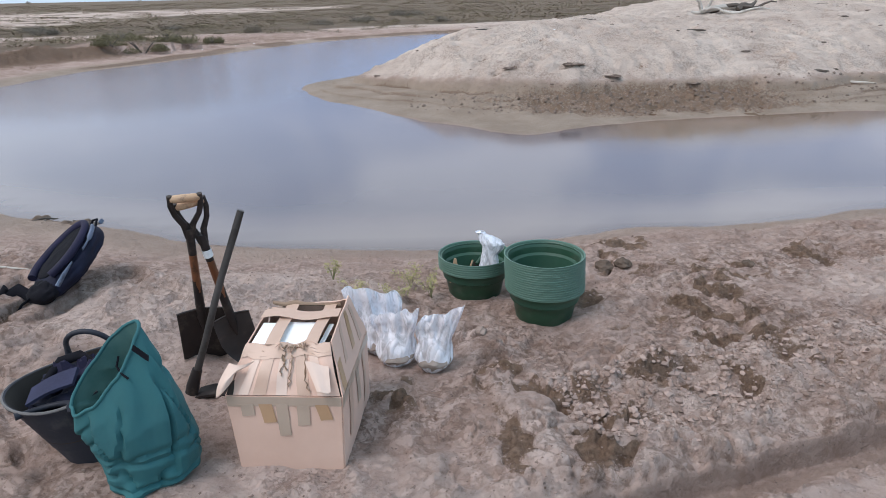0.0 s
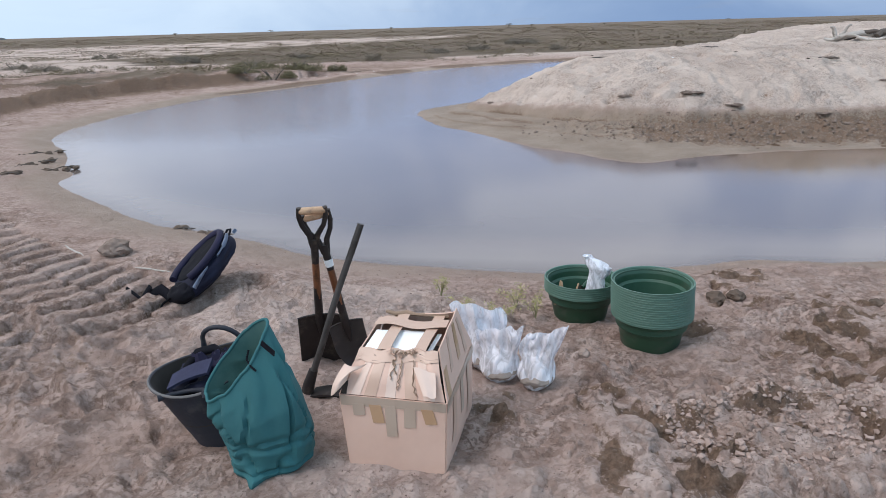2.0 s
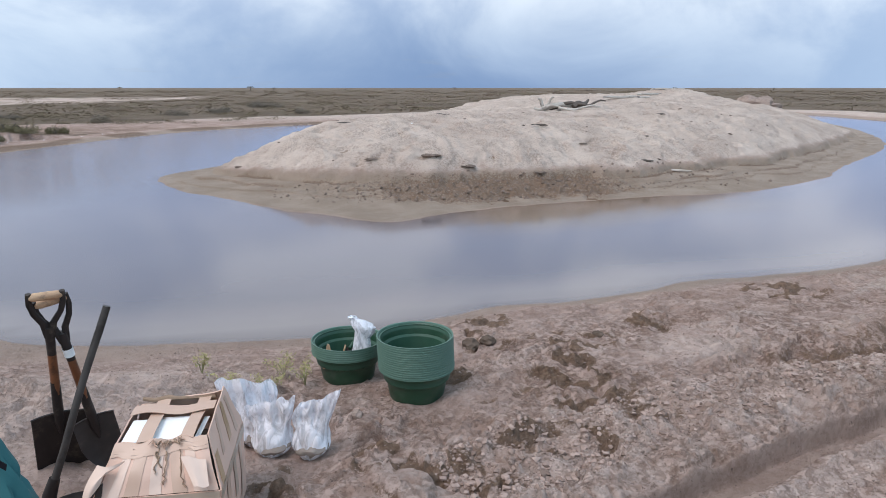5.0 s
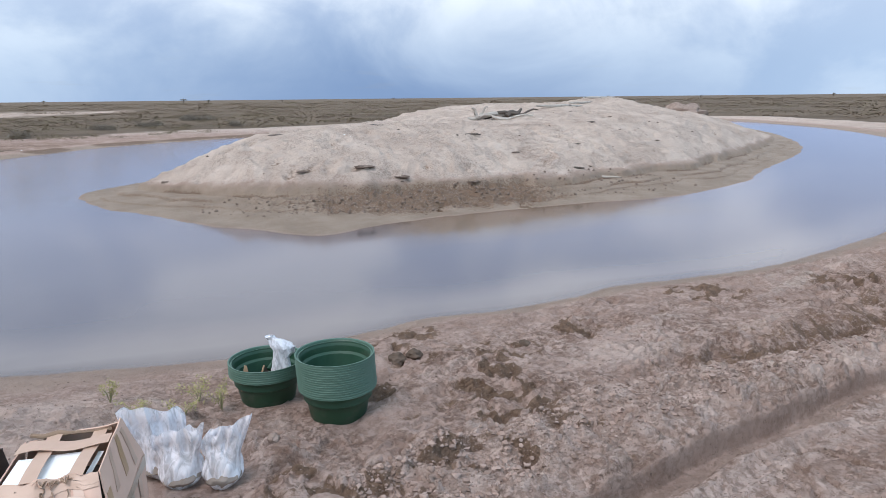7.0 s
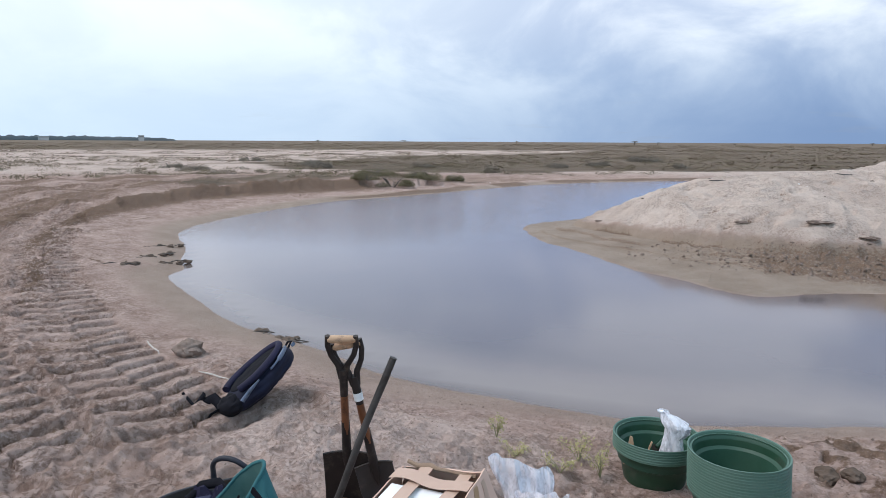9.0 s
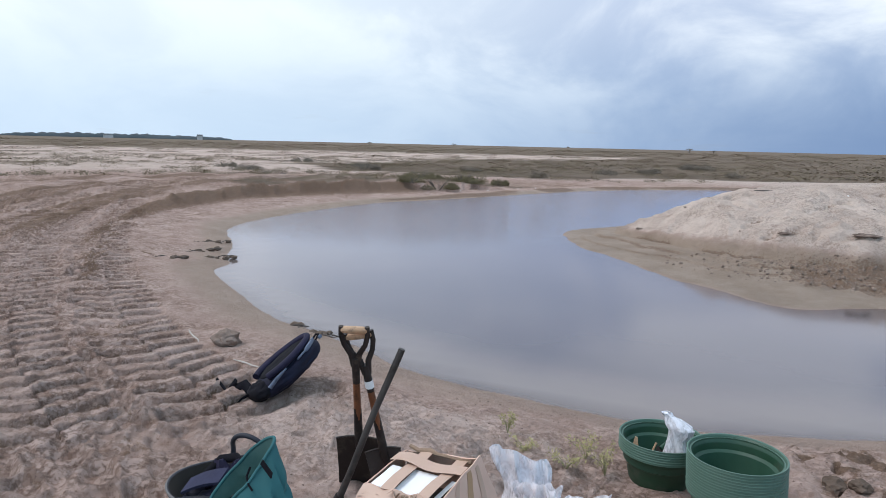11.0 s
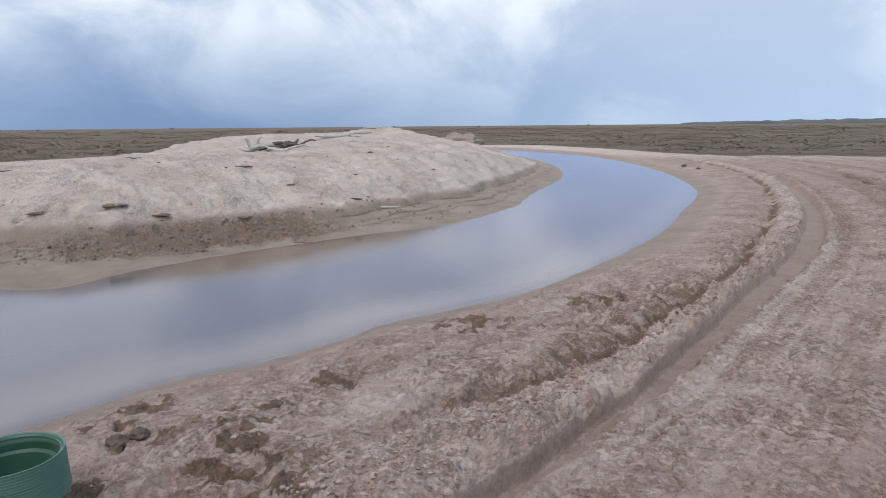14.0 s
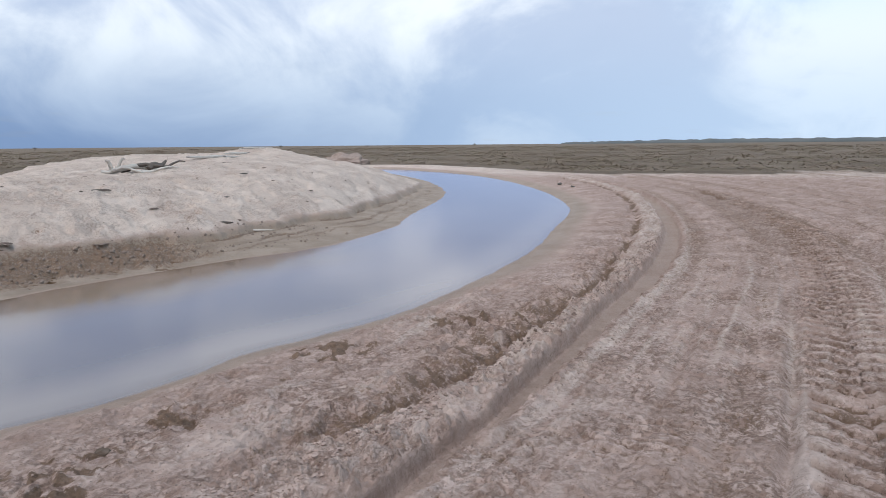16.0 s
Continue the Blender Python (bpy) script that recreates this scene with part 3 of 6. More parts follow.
    comb = ripple(u + 0.02 * ripple(x, y, 0.5, 116), s * 0.03, 0.055, 117)
    scuff = smooth(0.07, 0.0, np.abs(ripple(u * 0.35 + 0.1 * ripple(x, y, 0.4, 75), s, 0.22, 76))) * smooth(0.12, 0.3, ripple(x, y, 0.8, 77) + 0.08)
    flake = smooth(0.0, 0.05, ripple(px * 0.8, py, 0.26, 118))
    z = z + drive * (0.018 * streak + 0.011 * comb + 0.04 * ripple(u, s * 0.03, 0.9, 26) - 0.026 * scuff + 0.012 * crust2 * (own2 > 0.6) + 0.020 * crust * (own > 0.86) + 0.008 * flake * smooth(5.5, 3.5, s))
    lane, _, _ = along(LANE_L, x, y)
    worn_lane = 0 * x
    for place, wide, deep in ((-1.05, 0.05, 0.020), (-1.45, 0.10, 0.028), (-1.8, 0.05, 0.020), (-2.78, 0.15, 0.055), (-3.25, 0.06, 0.025), (-3.75, 0.14, 0.05), (-4.5, 0.10, 0.035), (-5.3, 0.18, 0.06), (-6.4, 0.14, 0.04), (-7.6, 0.20, 0.05), (-9.0, 0.25, 0.06), (-10.8, 0.20, 0.05), (-12.5, 0.30, 0.06), (-15.0, 0.30, 0.06)):
        tyre = np.exp(-((u - place - 0.16 * ripple(s, s * 0, 3.5, 58)) / wide) ** 4) * smooth(-0.7, -0.15, ripple(s, u, 2.5, 59))
        z = z - drive * deep * tyre
        worn_lane = np.maximum(worn_lane, tyre * min(1.0, deep / 0.04))
    on, bars = cleats(x, y, TREAD_L, 0.36, 0.235, 0.11, 30, 0.85, 0.62, (-0.65, -0.25))
    z = z + (bars - on * trod * 0.7 * (lumps + fines)) * dry_land
    groove = np.exp(-((lane + 0.02 * ripple(x, y, 0.8, 78)) / 0.050) ** 2)
    z = z - dry_land * drive * (0.034 * groove + 0.02 * np.exp(-((lane - 0.24) / 0.10) ** 2) * (0.6 + ripple(x, y, 0.5, 79)))
    tracks, slots = on * 0, on * 0
    for shift in (-0.50, 0.40, 1.32, 2.25):
        on2, print_ = cleats(x + 0.64 * shift, y + 0.77 * shift, WHEEL_L, 0.40, 0.25, 0.085, 33 + int(shift * 10), 0.7, 0.5, (-0.45, 0.25))
        z = z + (print_ - on2 * trod * 0.72 * (lumps + fines)) * dry_land
        tracks = np.maximum(tracks, on2)
        # mask of the print slots, darkened below
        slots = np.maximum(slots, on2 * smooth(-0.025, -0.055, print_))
    # churned dark edge by the upper bend
    edge = np.exp(-((v + 0.22 * ripple(x, y, 0.7, 40)) / (0.13 + 0.010 * t + 0.05 * np.maximum(0, t - 9))) ** 2) * smooth(2.8, 4.6, t) * smooth(0, 1.5, all_ - t)
    edge = edge * np.maximum(smooth(-0.25, 0.15, ripple(x, y, 0.55, 60) + 0.12), smooth(9, 11, t))
    z = z + edge * (0.03 + 0.06 * ripple(x, y, 0.2, 41) + 0.05 * crust * own + 0.03 * smooth(9, 12, t))
    z = z + (0.28 + 0.2 * ripple(x, y, 1.7, 126)) * smooth(11, 15, t) * smooth(-0.14, 0.22, v + 0.12 * ripple(x, y, 0.8, 88)) * smooth(14, 8, v) * dry_land * smooth(13, 8, np.hypot(x + 13, y - 16))
    # mounds beside the gear and the trampled clods by the pots
    z = z + dry_land * (0.09 * blob(x, y, -1.05, 3.95, 0.75, 0.55) + 0.10 * blob(x, y, -1.72, 4.42, 0.42, 0.6) + 0.05 * blob(x, y, -2.5, 4.5, 0.6))
    tread = 0
    for cx, cy, size in ((1.26, 4.38, 0.15), (1.38, 4.91, 0.24), (1.14, 4.82, 0.18), (1.72, 4.28, 0.22), (1.58, 3.88, 0.20), (1.64, 3.62, 0.26), (1.50, 3.42, 0.18), (1.96, 4.23, 0.15), (0.99, 3.92, 0.15), (2.46, 4.50, 0.24), (1.80, 3.14, 0.14), (0.35, 3.03, 0.12), (0.62, 2.82, 0.20), (0.48, 2.52, 0.20), (0.78, 2.62, 0.18), (-0.05, 2.95, 0.14), (1.05, 3.05, 0.16), (1.35, 2.95, 0.15), (4.1, 4.95, 0.25), (3.9, 5.1, 0.2), (5.4, 4.85, 0.3)):
        tread = tread + blob(x, y, cx, cy, size)
    tread = np.clip(1.5 * tread, 0, 1) * dry_land * smooth(-0.04, 0.14, ripple(px, py, 0.20, 63) + 0.7 * ripple(px, py, 0.09, 93) + 0.03)
    brown = live * smooth(back - 0.02, back + 0.10, u) * smooth(back + 0.75, back + 0.25, u) * smooth(4.4, 6.0, s) * smooth(14, 8, s)
    z = z + brown * (0.05 * ripple(px, py, 0.13, 119) + 0.035 * crust * own)
    zone = dry_land * smooth(back - 0.05, back + 0.2, u) * smooth(2.3, 1.5, u) * smooth(1.6, 2.6, s) * smooth(11, 8, s)
    strip = ripple(u + 0.10 * ripple(x, y, 0.4, 94), s * 0.14, 0.30, 81) + 0.5 * ripple(u, s * 0.2, 0.13, 95)
    z = z + zone * (0.040 * strip + 0.012 * crust2 * own2 + 0.016 * ripple(x, y, 0.12, 82))
    tread = np.maximum(tread, 0.7 * zone * smooth(-0.05, -0.30, strip) * smooth(0.1, 0.3, ripple(x, y, 0.35, 83) + 0.5 * ripple(x, y, 0.12, 96)))
    left = np.clip(blob(x, y, -1.95, 2.75, 0.6) + blob(x, y, -2.7, 3.2, 0.6) + blob(x, y, -1.5, 2.2, 0.4), 0, 1) * dry_land
    z = z + left * (0.04 * ripple(px, py, 0.22, 99) + 0.03 * ripple(px, py, 0.1, 100))
    tread = np.maximum(tread, 0.40 * left * smooth(0.0, 0.3, ripple(x, y, 0.3, 101) + 0.6 * ripple(x, y, 0.12, 102)))
    z = z + tread * (0.060 * ripple(px, py, 0.13, 42) + 0.040 * ripple(x, y, 0.06, 98) + 0.022 * crust * own - 0.012)
    z = z - 0.022 * blob(x, y, 0.55, 3.85, 0.6) * dry_land
    # far bank and marsh
    z = z + smooth(38, 60, r) * (b > 1.5) * (0.05 + 0.10 * ripple(x, y, 9, 43)) + smooth(150, 600, r) * 0.15
    veg = np.where(b > 0, smooth(34, 47, r + 9 * ripple(x, y, 16, 44)) * smooth(2.5, 6, b), 0)
    pale_left = smooth(-27, -40, x - 0.2 * y + 8 * ripple(x, y, 14, 71)) * smooth(170, 110, r)
    veg = veg * (1 - 0.6 * pale_left)
    veg = np.maximum(veg, 0.55 * smooth(0.4, 1.4, v) * smooth(14, 19, y) * smooth(9, 4, v) * smooth(17, 10, np.hypot(x + 13, y - 23)))
    # little cut steps above the waterline round the bend
    bend = dry_land * smooth(-5.2, -6.0, x) * smooth(22, 18, y) * (y > 6.5)
    step1 = b - 0.62 - 0.30 * ripple(x, y, 0.9, 89)
    step2 = b - 1.15 - 0.45 * ripple(x, y, 1.2, 90)
    lip = bend * (np.exp(-(step1 / 0.05) ** 2) * smooth(-0.2, 0.1, ripple(x, y, 0.8, 91) + 0.05) + np.exp(-(step2 / 0.05) ** 2) * smooth(0.0, 0.25, ripple(x, y, 0.9, 92)))
    z = z + bend * 0.035 * (smooth(-0.03, 0.03, step1) - 1)
    # how damp, dry, churned; shade in recesses goes into the dark tint too
    damp = np.where(b > 0, 0.75 * (1 - smooth(0.05, 0.8 - 0.4 * open_bank, b)) + 0.25 * (1 - smooth(0.5, 1.6, b)), wet_isle)
    damp = np.maximum(damp, np.where((b <= 0) & (i < 0), 1.0, 0))
    damp = np.maximum(damp, live * smooth(far_side + 0.035, far_side + 0.015, u) * smooth(-0.25, -0.20, u) * (0.36 + 0.20 * smooth(far_side - 0.02, far_side - 0.05, u)))
    dry = np.maximum(on_dune, dry_land * np.clip(0.85 * blob(x, y, 2.6, 3.95, 0.5, 0.4) + 0.85 * blob(x, y, -0.9, 3.75, 0.9, 0.7) + 0.4 * blob(x, y, -1.6, 4.0, 0.7, 0.7) + 0.22 * blob(x, y, -2.0, 3.2, 0.9, 0.7) + 0.35 * blob(x, y, 0.3, 2.2, 0.8, 0.5) + 0.7 * blob(x, y, 0.2, 1.9, 1.0, 0.35) + 0.5 * blob(x, y, -0.6, 2.35, 0.8, 0.4), 0, 1))
    dry = np.maximum(dry, live * 0.75 * ridge * np.clip(0.55 + 0.5 * crust * own + 0.3 * crust2 * own2, 0, 1))
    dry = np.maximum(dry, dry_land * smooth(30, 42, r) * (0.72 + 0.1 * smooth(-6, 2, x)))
    dry = np.maximum(dry, 0.22 * still * dry_land)
    dry = np.maximum(dry, zone * np.clip(0.05 + 0.9 * strip, 0, 0.6))
    # raised crust pieces are paled so hollows read darker: cavity shading in colour
    dry = np.clip(dry + dry_land * 0.4 * (crust * (own > 0.72) * rough + 0.6 * crust2 * (own2 > 0.6)) * (1 - drive) * smooth(9, 5, r), 0, 1)
    dry = np.clip(dry + drive * (0.28 + 0.5 * streak + 0.45 * comb + 0.2 * groove - 0.30 * smooth(9, 14, s)) - 0.35 * dry_land * on * smooth(0.0, -0.06, bars), 0, 1)
    dry = np.clip(dry + 0.5 * drive * smooth(-0.26, -0.3, u) * smooth(-0.5, -0.34, u), 0, 1)
    # the dent term puts shade into the colour of some dune dents
    mud_shade = np.clip(1.0 * tread + 0.80 * torn + 0.75 * on_dune * (1 - smooth(0.08, 0.3, dent)) * (pick > 0.86) * smooth(40, 20, r) + (0.75 + 0.4 * smooth(9, 12, t)) * edge, 0, 1)
    # the ditch behind the ridge is drawn darker
    mud_shade = np.maximum(mud_shade, live * 1.0 * ditch * smooth(-0.35, 0.05, ripple(x, y, 0.4, 72) + 0.08))
    mud_shade = np.maximum(mud_shade, brown * np.clip(0.58 + 0.9 * ripple(px, py, 0.16, 120), 0, 0.8))
    # shade in the ridge's cracks is put into the dark tint
    mud_shade = np.maximum(mud_shade, live * ridge * 0.5 * smooth(0.25, 0.05, np.maximum(crust, 0.8 * crust2)))
    # dark ledge lines: undercut shade painted in along with exposed damp sand
    ledge = np.exp(-((d + 0.03) / 0.05) ** 2) * smooth(-0.25, 0.2, ripple(x, y, 0.9, 67) + 0.1) + 0.8 * np.exp(-((d + 0.40 + 0.25 * ripple(x, y, 1.1, 50)) / 0.05) ** 2) * smooth(-0.3, 0.1, ripple(x, y, 1.5, 68)) + 0.7 * np.exp(-((d + 0.75 + 0.2 * ripple(x, y, 1.4, 51)) / 0.04) ** 2)
    mud_shade = np.maximum(mud_shade, np.where((i > 0.05) & (b < 0), 1.0 * ledge, 0))
    # shade in the wheel prints' slots is put into the dark tint
    mud_shade = np.maximum(mud_shade, dry_land * (0.12 * tracks + 0.55 * slots))
    # dark lines drawn along the cut steps
    mud_shade = np.maximum(mud_shade, 1.1 * lip)
    mud_shade = np.maximum(mud_shade, 1.3 * np.exp(-((b - 0.32 - 0.25 * ripple(x, y, 1.6, 127)) / (0.16 + 0.26 * smooth(19, 26, y))) ** 2) * smooth(15, 20, y) * smooth(8, 2, x) * (b > 0) * smooth(-0.45, 0.0, ripple(x, y, 2.2, 128)))
    mud_shade = np.maximum(mud_shade, dry_land * smooth(0.0, 0.8, v + 0.4 * ripple(x, y, 1.2, 61)) * smooth(7, 3, v) * smooth(1.0, 3, t) * (0.22 + 0.35 * ripple(x, y, 0.8, 62)))
    lanes = ripple(v + 0.2 * ripple(x, y, 2.5, 84), t * 0.05, 0.8, 85) + 0.6 * ripple(v, t * 0.06, 0.35, 86)
    upper = dry_land * smooth(-0.3, 0.3, v) * smooth(13, 7, v) * smooth(5, 9, t)
    z = z + upper * 0.05 * lanes
    mud_shade = np.maximum(mud_shade, upper * np.clip(0.50 + 0.9 * lanes, 0, 0.9))
    # low streaks, scuffs and wheel lanes of the drive are drawn darker
    mud_shade = np.maximum(mud_shade, drive * np.clip(np.maximum(-0.75 * streak - 0.45 * comb - 0.06, 0.65 * scuff) + 0.30 * np.exp(-((lane - 0.22) / 0.12) ** 2) * smooth(-0.1, 0.2, ripple(x, y, 0.5, 121)) + 0.45 * blob(x, y, 8.0, 4.0, 0.5, 0.5), 0, 0.55))
    mud_shade = np.maximum(mud_shade, drive * worn_lane * np.clip(0.58 + 0.5 * comb + 0.3 * ripple(x, y, 0.9, 125), 0, 0.8))
    mud_shade = np.maximum(mud_shade, drive * smooth(6, 14, s) * np.clip(0.34 + 0.9 * ripple(u, s * 0.03, 0.7, 104), 0, 0.6))
    # shade in the tread's recesses, painted the same way
    mud_shade = np.maximum(mud_shade, 0.9 * dry_land * on * smooth(-0.025, -0.055, bars))
    # last value: the isle's beige tone, also blended in with distance from the origin
    return z, damp, dry, mud_shade, veg, np.where(b < 0, smooth(-2.6, -1.6, i), 0.55 * smooth(3.5, 7, r) + 0.3 * smooth(11, 20, r))


def ground_z(x, y):
    return float(land(np.array([x]), np.array([y]))[0][0])


def rest(x, y, r=0.1):
    """The mean height of the ground under a foot of that radius."""
    a = np.linspace(0, 2 * math.pi, 8, endpoint=False)
    return float(land(np.append(x + r * np.cos(a), x), np.append(y + r * np.sin(a), y))[0].mean())


# ---- mesh helpers ----
def sheet(name, verts, faces, mat, flat=False):
    mesh = bpy.data.meshes.new(name)
    mesh.from_pydata([tuple(v) for v in verts], [], [tuple(f) for f in faces])
    mesh.materials.append(mat)
    mesh.polygons.foreach_set("use_smooth", np.full(len(mesh.polygons), not flat))
    mesh.update()
    return mesh


def part(name, bm, mat, parent=None, label="", flat=False):
    """Links a bmesh as one mesh object under a thing or part."""
    mesh = bpy.data.meshes.new(name)
    bmesh.ops.recalc_face_normals(bm, faces=bm.faces[:])
    bm.to_mesh(mesh)
    bm.free()
    mesh.materials.append(mat)
    mesh.polygons.foreach_set("use_smooth", np.full(len(mesh.polygons), not flat))
    if not flat:
        mesh.set_sharp_from_angle(angle=radians(38))
    ob = new(name, mesh)
    ob.parent = parent
    return tagged(ob, label)


def thing(name, m, label, category, group=""):
    ob = new(name)
    ob.empty_display_size = 0.05
    ob.matrix_world = m
    return tagged(ob, label, category, group)


def tube(points, radii, sides=10, squash=1.0, bm=None, ends=True):
    """A round bar along the points; radii one number or one each."""
    bm = bm or bmesh.new()
    pts = [Vector(p) for p in points]
    radii = [radii] * len(pts) if isinstance(radii, (int, float)) else radii
    rings, side = [], None
    for k, p in enumerate(pts):
        ahead = (pts[min(k + 1, len(pts) - 1)] - pts[max(k - 1, 0)]).normalized()
        if side is None:
            side = ahead.orthogonal().normalized()
        side = (side - ahead * side.dot(ahead)).normalized()
        other = ahead.cross(side)
        ring = []
        for q in range(sides):
            a = 2 * math.pi * q / sides
            ring.append(bm.verts.new(p + radii[k] * (math.cos(a) * side + squash * math.sin(a) * other)))
        rings.append(ring)
    for r, s in zip(rings, rings[1:]):
        for q in range(sides):
            bm.faces.new((r[q], r[(q + 1) % sides], s[(q + 1) % sides], s[q]))
    if ends:
        bm.faces.new(rings[0][::-1])
        bm.faces.new(rings[-1])
    return bm


def lathe(profile, sides=48, bm=None, bend=None):
    """Turns a profile of (radius, height) about z."""
    bm = bm or bmesh.new()
    rings = []
    for r, z in profile:
        rings.append([bm.verts.new((r * math.cos(2 * math.pi * q / sides), r * math.sin(2 * math.pi * q / sides), z)) for q in range(sides)])
    for a, b in zip(rings, rings[1:]):
        for q in range(sides):
            bm.faces.new((a[q], a[(q + 1) % sides], b[(q + 1) % sides], b[q]))
    if bend:
        for v in bm.verts:
            v.co = Vector(bend(*v.co))
    return bm


def slab(corners, thick, bm=None, bevel=0.0, cuts=0, warp=None):
    """A thin plate with four corners, thickened along its normal; warp bends it once it is cut up."""
    bm = bm or bmesh.new()
    a, b, c, d = (Vector(p) for p in corners)
    up = (b - a).cross(d - a).normalized() * thick
    k = cuts + 1
    low, high = {}, {}
    for i in range(k + 1):
        for j in range(k + 1):
            p = (a.lerp(b, i / k)).lerp(d.lerp(c, i / k), j / k)
            if warp:
                p = p + Vector(warp(i / k, j / k))
            low[i, j], high[i, j] = bm.verts.new(p), bm.verts.new(p + up)
    for i in range(k):
        for j in range(k):
            bm.faces.new((low[i, j], low[i, j + 1], low[i + 1, j + 1], low[i + 1, j]))
            bm.faces.new((high[i, j], high[i + 1, j], high[i + 1, j + 1], high[i, j + 1]))
    rim = [(i, 0) for i in range(k)] + [(k, j) for j in range(k)] + [(i, k) for i in range(k, 0, -1)] + [(0, j) for j in range(k, 0, -1)]
    for p, q in zip(rim, rim[1:] + rim[:1]):
        bm.faces.new((low[p], low[q], high[q], high[p]))
    return bm


def block(size, centre=(0, 0, 0), bevel=0.004, bm=None):
    bm = bm or bmesh.new()
    made = bmesh.ops.create_cube(bm, size=1)["verts"]
    for v in made:
        v.co = Vector((v.co.x * size[0] + centre[0], v.co.y * size[1] + centre[1], v.co.z * size[2] + centre[2]))
    if bevel:
        edges = {e for v in made for e in v.link_edges}
        bmesh.ops.bevel(bm, geom=list(edges), offset=bevel, segments=2, affect="EDGES")
    return bm


def lump(radius, seed, flat=0.7, rough=0.25, detail=2, bm=None, at=(0, 0, 0)):
    bm = bm or bmesh.new()
    made = bmesh.ops.create_icosphere(bm, subdivisions=detail, radius=1)["verts"]
    for v in made:
        k = 1 + rough * noise.noise(v.co * 1.7 + Vector((seed * 3.1, seed, 0))) + 0.5 * rough * noise.noise(v.co * 4.1 + Vector((0, seed, seed)))
        v.co = Vector((v.co.x * k * radius + at[0], v.co.y * k * radius + at[1], v.co.z * k * radius * flat + at[2]))
    return bm


def sack(rings, sides=40, wall=0.003, folds=0.0, seed=0, bm=None):
    """A cloth skin from rings of (centre, radius x, radius y, tilt of the ring as slopes in x and y)."""
    bm = bm or bmesh.new()
    loops = []
    for k, (c, rx, ry, sx, sy) in enumerate(rings):
        ring = []
        for q in range(sides):
            a = 2 * math.pi * q / sides
            w = 1 + folds * (noise.noise(Vector((2.2 * math.cos(a) + seed, 2.2 * math.sin(a), k * 0.35))) + 0.5 * noise.noise(Vector((5 * math.cos(a), 5 * math.sin(a) + seed, k * 0.8))))
            dx, dy = rx * w * math.cos(a), ry * w * math.sin(a)
            ring.append(bm.verts.new((c[0] + dx, c[1] + dy, c[2] + sx * dx + sy * dy)))
        loops.append(ring)
    for r, s in zip(loops, loops[1:]):
        for q in range(sides):
            bm.faces.new((r[q], r[(q + 1) % sides], s[(q + 1) % sides], s[q]))
    if wall:
        bm.normal_update()
        bmesh.ops.solidify(bm, geom=bm.faces[:], thickness=wall)
    return bm


def leaves(spots, count, size, rng, lean=0.6):
    """Small two-sided leaf blades in domes round the spots (x, y, z, radius, height)."""
    verts, faces = [], []
    for x, y, z, r, h in spots:
        n = max(6, int(count * (0.7 + 0.6 * rng.random())))
        for _ in range(n):
            a, q, k = rng.uniform(0, 6.283), rng.random() ** 0.6, rng.random()
            lift = h * (k ** 0.8) * (1 - 0.55 * q * q) * rng.uniform(0.7, 1.15)
            p = np.array([x + r * q * math.cos(a), y + r * q * math.sin(a), z + lift])
            b = rng.uniform(0, 6.283)
            along_ = np.array([math.cos(b) * lean, math.sin(b) * lean, rng.uniform(0.3, 1.0)])
            along_ *= size * rng.uniform(0.6, 1.4) / np.linalg.norm(along_)
            across = np.array([-math.sin(b), math.cos(b), rng.uniform(-0.4, 0.4)]) * size * rng.uniform(0.18, 0.34)
            k0 = len(verts)
            verts += [p - across * 0.4, p + along_ * 0.5 - across, p + along_, p + along_ * 0.5 + across]
            faces.append((k0, k0 + 1, k0 + 2, k0 + 3))
    return verts, faces


# ---- ground and water ----
def fan():
    """Rings and spokes round the walk, close together where the camera passes."""
    r = np.concatenate([np.linspace(0.05, 1.5, 16, endpoint=False), np.geomspace(1.5, 7, 470, endpoint=False), np.geomspace(7, 9, 75, endpoint=False), np.geomspace(9, 17, 190, endpoint=False), np.geomspace(17, 60, 130, endpoint=False), np.geomspace(60, 4500, 70)])
    a = np.radians(np.concatenate([np.linspace(-56, 84, 960, endpoint=False), np.linspace(84, 304, 70, endpoint=False)]))
    return r, a


def build_ground():
    r, a = fan()
    x, y = 0.4 + np.outer(r, np.sin(a)), 0.5 + np.outer(r, np.cos(a))
    z, *tints = land(x.ravel(), y.ravel())
    n, m = x.shape
    k = np.arange(n * m).reshape(n, m)
    right = np.roll(k, -1, 1)
    quads = np.stack([k[:-1], k[1:], right[1:], right[:-1]], -1).reshape(-1, 4)
    mesh = bpy.data.meshes.new("ground")
    mesh.vertices.add(n * m)
    mesh.vertices.foreach_set("co", np.stack([x.ravel(), y.ravel(), z], -1).ravel())
    mesh.loops.add(quads.size)
    mesh.loops.foreach_set("vertex_index", quads.ravel())
    mesh.polygons.add(len(quads))
    mesh.polygons.foreach_set("loop_start", np.arange(0, quads.size, 4))
    mesh.update(calc_edges=True)
    mesh.polygons.foreach_set("use_smooth", np.ones(len(quads), bool))
    for name, values in zip(("damp", "dry", "mud_shade", "veg", "isle"), tints):
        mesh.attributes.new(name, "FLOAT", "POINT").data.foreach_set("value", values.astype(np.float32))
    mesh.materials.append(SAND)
    mesh.validate()
    tagged(new("ground", mesh), "trampled grey-brown river sand with ruts, a pale dune and marsh beyond", "ground", kind="structure")


